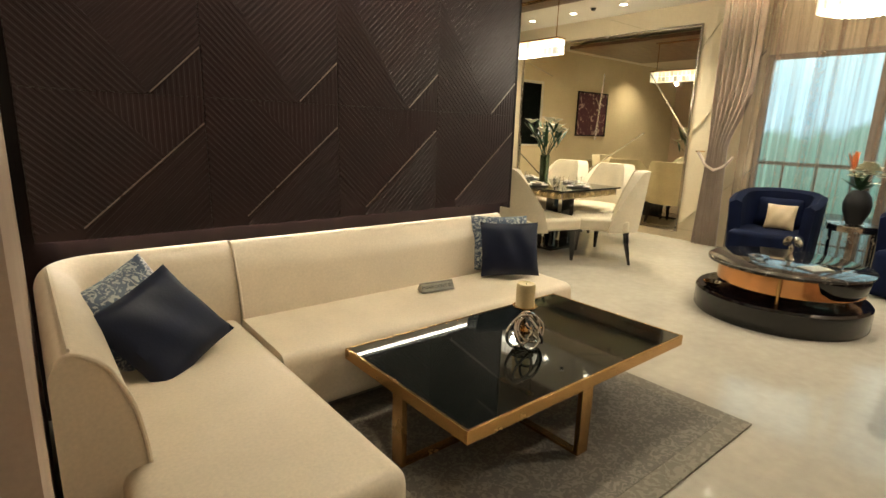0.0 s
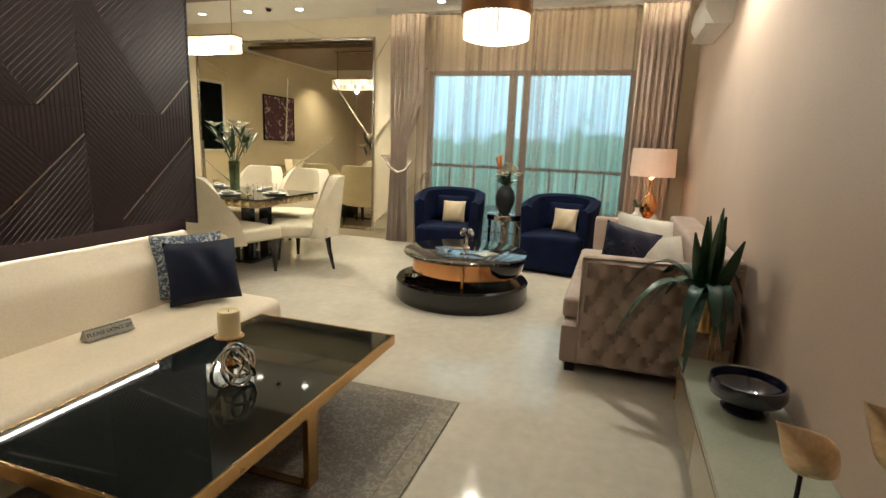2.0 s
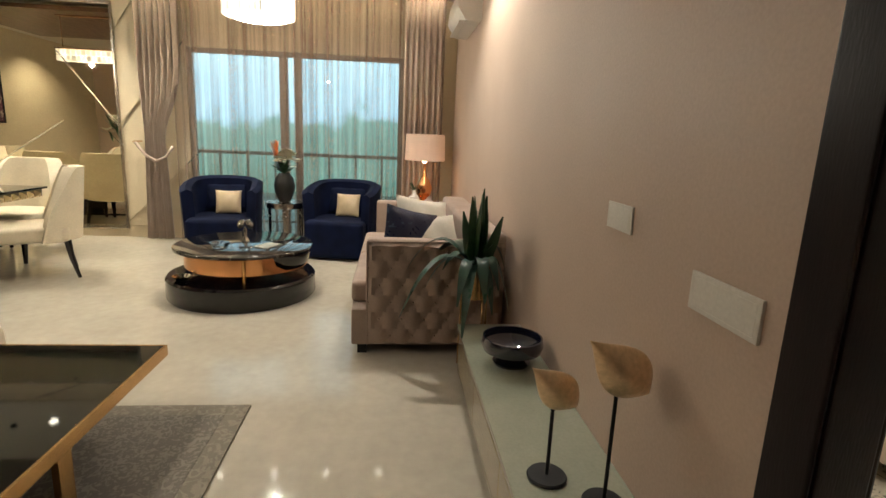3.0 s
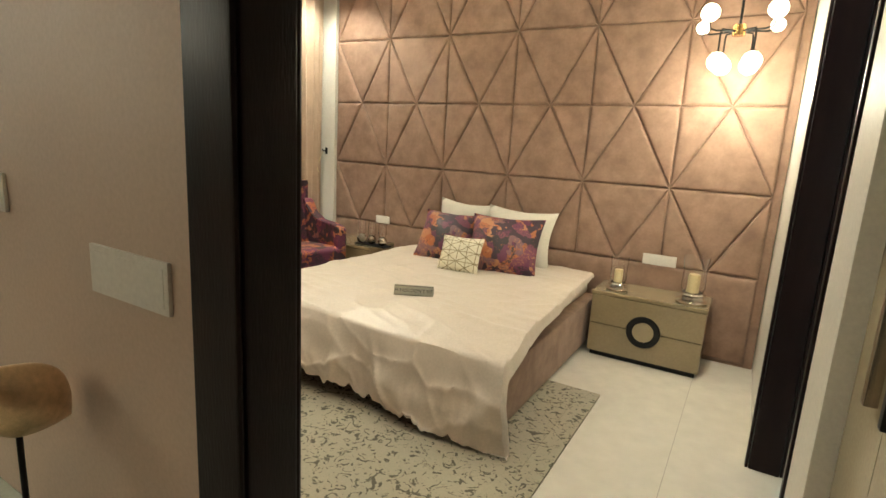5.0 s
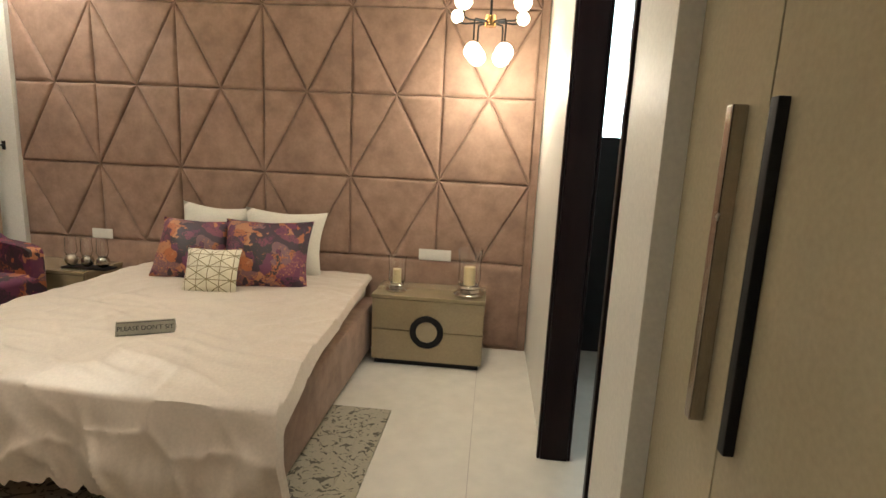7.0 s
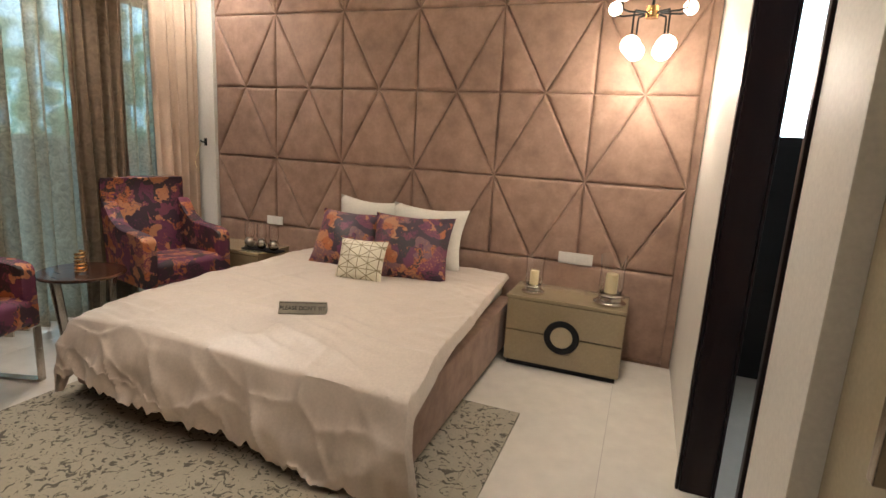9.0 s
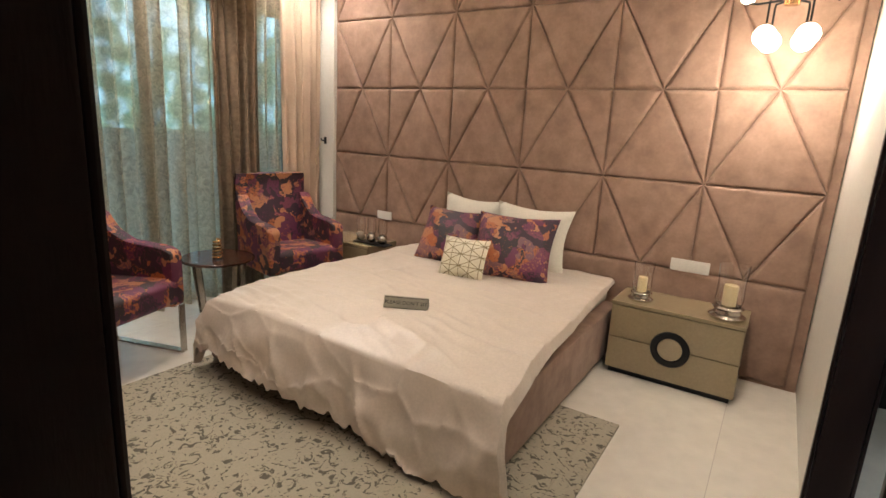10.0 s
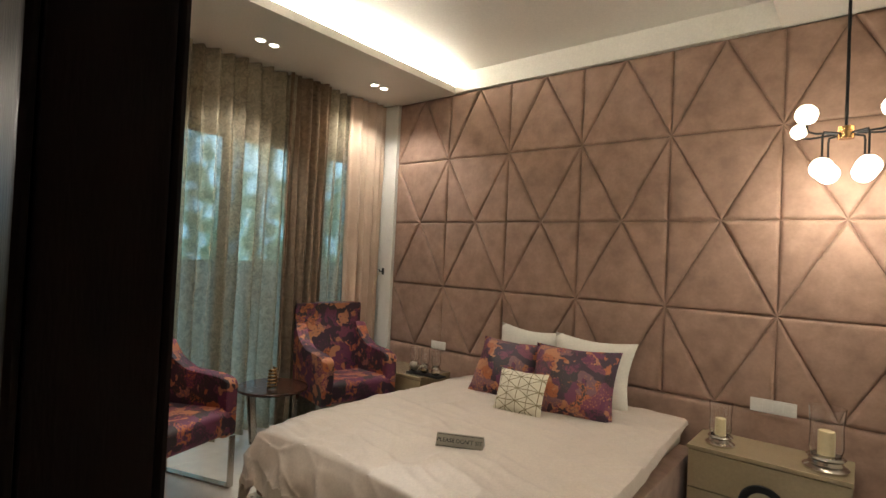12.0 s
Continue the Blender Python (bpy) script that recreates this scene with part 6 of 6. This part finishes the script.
hurricane(0.50, -3.57, 0.441, 1.16, "large glass candle jar on a silver base")
hurricane(0.945, -3.57, 0.441, 0.88, "small glass candle jar on a silver base")
ct = thing("oil_lamp_tray", 2.86, -3.57, 0.441, "dark tray holding three small glass lamps", "lamps")
part("tray", box(-0.04, -0.05, 0, 0.28, 0.05, 0.012, 0.003), M_BLACKMATT, ct)
for k in range(3):
    q = part("lamp_base", ball(0.02 + 0.11 * k, 0, 0.050, 0.040), M_STEEL, ct)
    gl = part("chimney", lathe([(0.024, 0.079), (0.036, 0.11), (0.031, 0.20), (0.028, 0.20), (0.033, 0.11), (0.021, 0.081)], 20, 0.02 + 0.11 * k, 0), M_GLASS, ct)
    gl.visible_shadow = False

BP = "bed cushions"
pillow("pillow", 0.51, 0.44, 0.17, pose(2.20, -3.65, 0.462, -13, 2, 176), M_PILLOW, "white cotton pillow against the padded wall", BP, 0.13)
pillow("pillow", 0.53, 0.44, 0.18, pose(1.71, -3.62, 0.458, -16, 2, 187), M_PILLOW, "white cotton pillow against the padded wall", BP, 0.13)
pillow("pillow", 0.49, 0.41, 0.19, pose(2.18, -3.35, 0.460, -30, 0, 181), M_FLORAL, "floral orange and plum cushion on the bed", BP, 0.09)
pillow("pillow", 0.52, 0.45, 0.19, pose(1.68, -3.28, 0.458, -32, 0, 190), M_FLORAL, "floral orange and plum cushion on the bed", BP, 0.09)


def hexweave():
    m = mat("white_geometric_silk", (0.72, 0.66, 0.50), 0.45, bump=0.1)
    n, l = m.node_tree.nodes, m.node_tree.links
    mp = [q for q in n if q.bl_idname == "ShaderNodeMapping"][0]
    mx = [q for q in n if q.bl_idname == "ShaderNodeMix" and q.blend_type == "MULTIPLY"][0]
    last = None
    for deg in (0, 60, 120, 90):
        rot, sx, s, g = n.new("ShaderNodeMapping"), n.new("ShaderNodeSeparateXYZ"), n.new("ShaderNodeMath"), n.new("ShaderNodeMath")
        rot.inputs["Rotation"].default_value = (0, radians(deg), 0)
        s.operation, g.operation = "PINGPONG", "LESS_THAN"
        s.inputs[1].default_value, g.inputs[1].default_value = (0.031 if deg != 90 else 0.0358), 0.0022
        l.new(mp.outputs[0], rot.inputs[0]), l.new(rot.outputs[0], sx.inputs[0]), l.new(sx.outputs[0], s.inputs[0]), l.new(s.outputs[0], g.inputs[0])
        if last is None:
            last = g
        else:
            a = n.new("ShaderNodeMath")
            a.operation = "MAXIMUM"
            l.new(last.outputs[0], a.inputs[0]), l.new(g.outputs[0], a.inputs[1])
            last = a
    c = n.new("ShaderNodeMix")
    c.data_type = "RGBA"
    c.inputs[6].default_value, c.inputs[7].default_value = (0.72, 0.66, 0.50, 1), (0.22, 0.17, 0.08, 1)
    l.new(last.outputs[0], c.inputs[0]), l.new(c.outputs[2], mx.inputs[6])
    return m


M_HEX = hexweave()
pillow("pillow", 0.30, 0.26, 0.11, pose(1.91, -3.12, 0.466, -26, 0, 187), M_HEX, "small white cushion with an olive star pattern", BP)


def curtain_hook(x, y, z):
    t = thing("curtain_hook", x, y, z, "small dark wall hook holding a thin curtain cord", "hook")
    part("plate", box(-0.012, 0.0, -0.03, 0.012, 0.008, 0.03, 0.002), M_BLACKMATT, t)
    part("peg", tube([(0, 0.008, 0), (0, 0.045, 0), (0, 0.055, 0.015)], 0.006, 8), M_BLACKMATT, t)
    part("cord", tube([(0.0, 0.045, 0.004), (0.04, 0.06, -0.10), (0.02, 0.10, -0.17), (-0.06, 0.16, -0.20)], 0.003, 6), M_CANDLE, t, "thin pale cord")


curtain_hook(3.76, -3.829, 1.20)


def globe_pendant():
    t = thing("globe_pendant", 0.465, -3.55, 2.013, "brass and black pendant with lit glass globes", "pendant")
    part("canopy", lathe([(0, 0.660), (0.06, 0.660), (0.06, 0.685), (0, 0.686)], 28), M_GOLD, t)
    part("rod", tube([(0, 0, 0.03), (0, 0, 0.661)], 0.007, 10), M_BLACKMATT, t)
    part("hub", lathe([(0, -0.025), (0.032, -0.025), (0.032, 0.03), (0, 0.03)], 24), M_GOLD, t)
    arms = ((0.15, 0.06, 0.08), (-0.17, 0.05, 0.08), (0.19, -0.07, 0.03), (-0.18, -0.05, 0.02), (0.085, 0.07, -0.17), (-0.085, 0.07, -0.17), (0.07, -0.09, -0.17), (-0.07, -0.09, -0.17))
    for x, y, z in arms:
        if z > 0:
            part("arm", tube([(0.03 * x / 0.14, 0.2 * y, 0), (0.75 * x, 0.75 * y, 0.0), (x * 0.95, y * 0.95, 0.01), (x, y, z - 0.03)], 0.005, 8), M_BLACKMATT, t)
        else:
            part("arm", tube([(0.3 * x, 0.3 * y, 0), (0.95 * x, 0.95 * y, 0.0), (x, y, -0.02), (x, y, z + 0.05)], 0.005, 8), M_BLACKMATT, t)
        part("globe", ball(x, y, z + (0.012 if z > 0 else 0), 0.048 if z > 0.05 else (0.036 if z > 0 else 0.050)), M_BULB, t, "glowing glass globe")


globe_pendant()
lamp("POINT", (0.465, -3.53, 1.72), (0.465, -3.53, 0), 24, WARM, 0.10)
for y0 in (-2.37, -3.38):
    for dy in (-0.05, 0.05):
        downlight(3.45, y0 + dy, 2.70, 0.03)
    lamp("SPOT", (3.45, y0 + 0.05, 2.68), (3.50, y0 + 0.05, 0), 85 if y0 < -3 else 105, SOFT, 0.03, spot=134 if y0 < -3 else 96, blend=0.5)
# added fill spots with no fitting, to brighten bed, floor and padded wall
for x, y, p in ((1.2, -1.0, 34), (2.7, -1.0, 34), (0.62, -2.25, 84)):
    lamp("SPOT", (x, y, 2.68), (x, y - 0.5, 0), p, SOFT, 0.04, spot=120, blend=0.9)


# bedroom floor tiles
def floor_tiles():
    shared = {}
    xs = [-2.2] + [0.42 + 0.8 * k for k in range(-3, 5)] + [4.05]
    ys = [-4.15, -1.15, -0.686]
    for x0, x1 in zip(xs, xs[1:]):
        for y0, y1 in zip(ys, ys[1:]):
            w, d = x1 - x0 - 0.0025, y1 - y0 - 0.0025
            key = (round(w, 3), round(d, 3))
            if key not in shared:
                shared[key] = mesh_of(box(-w / 2, -d / 2, -0.0028, w / 2, d / 2, 0.0, 0.0008, 1), "tile", M_TILE)
            ob = new("tile", shared[key])
            ob.parent = FLOOR_BED
            ob.matrix_basis = pose((x0 + x1) / 2, (y0 + y1) / 2, 0)


floor_tiles()
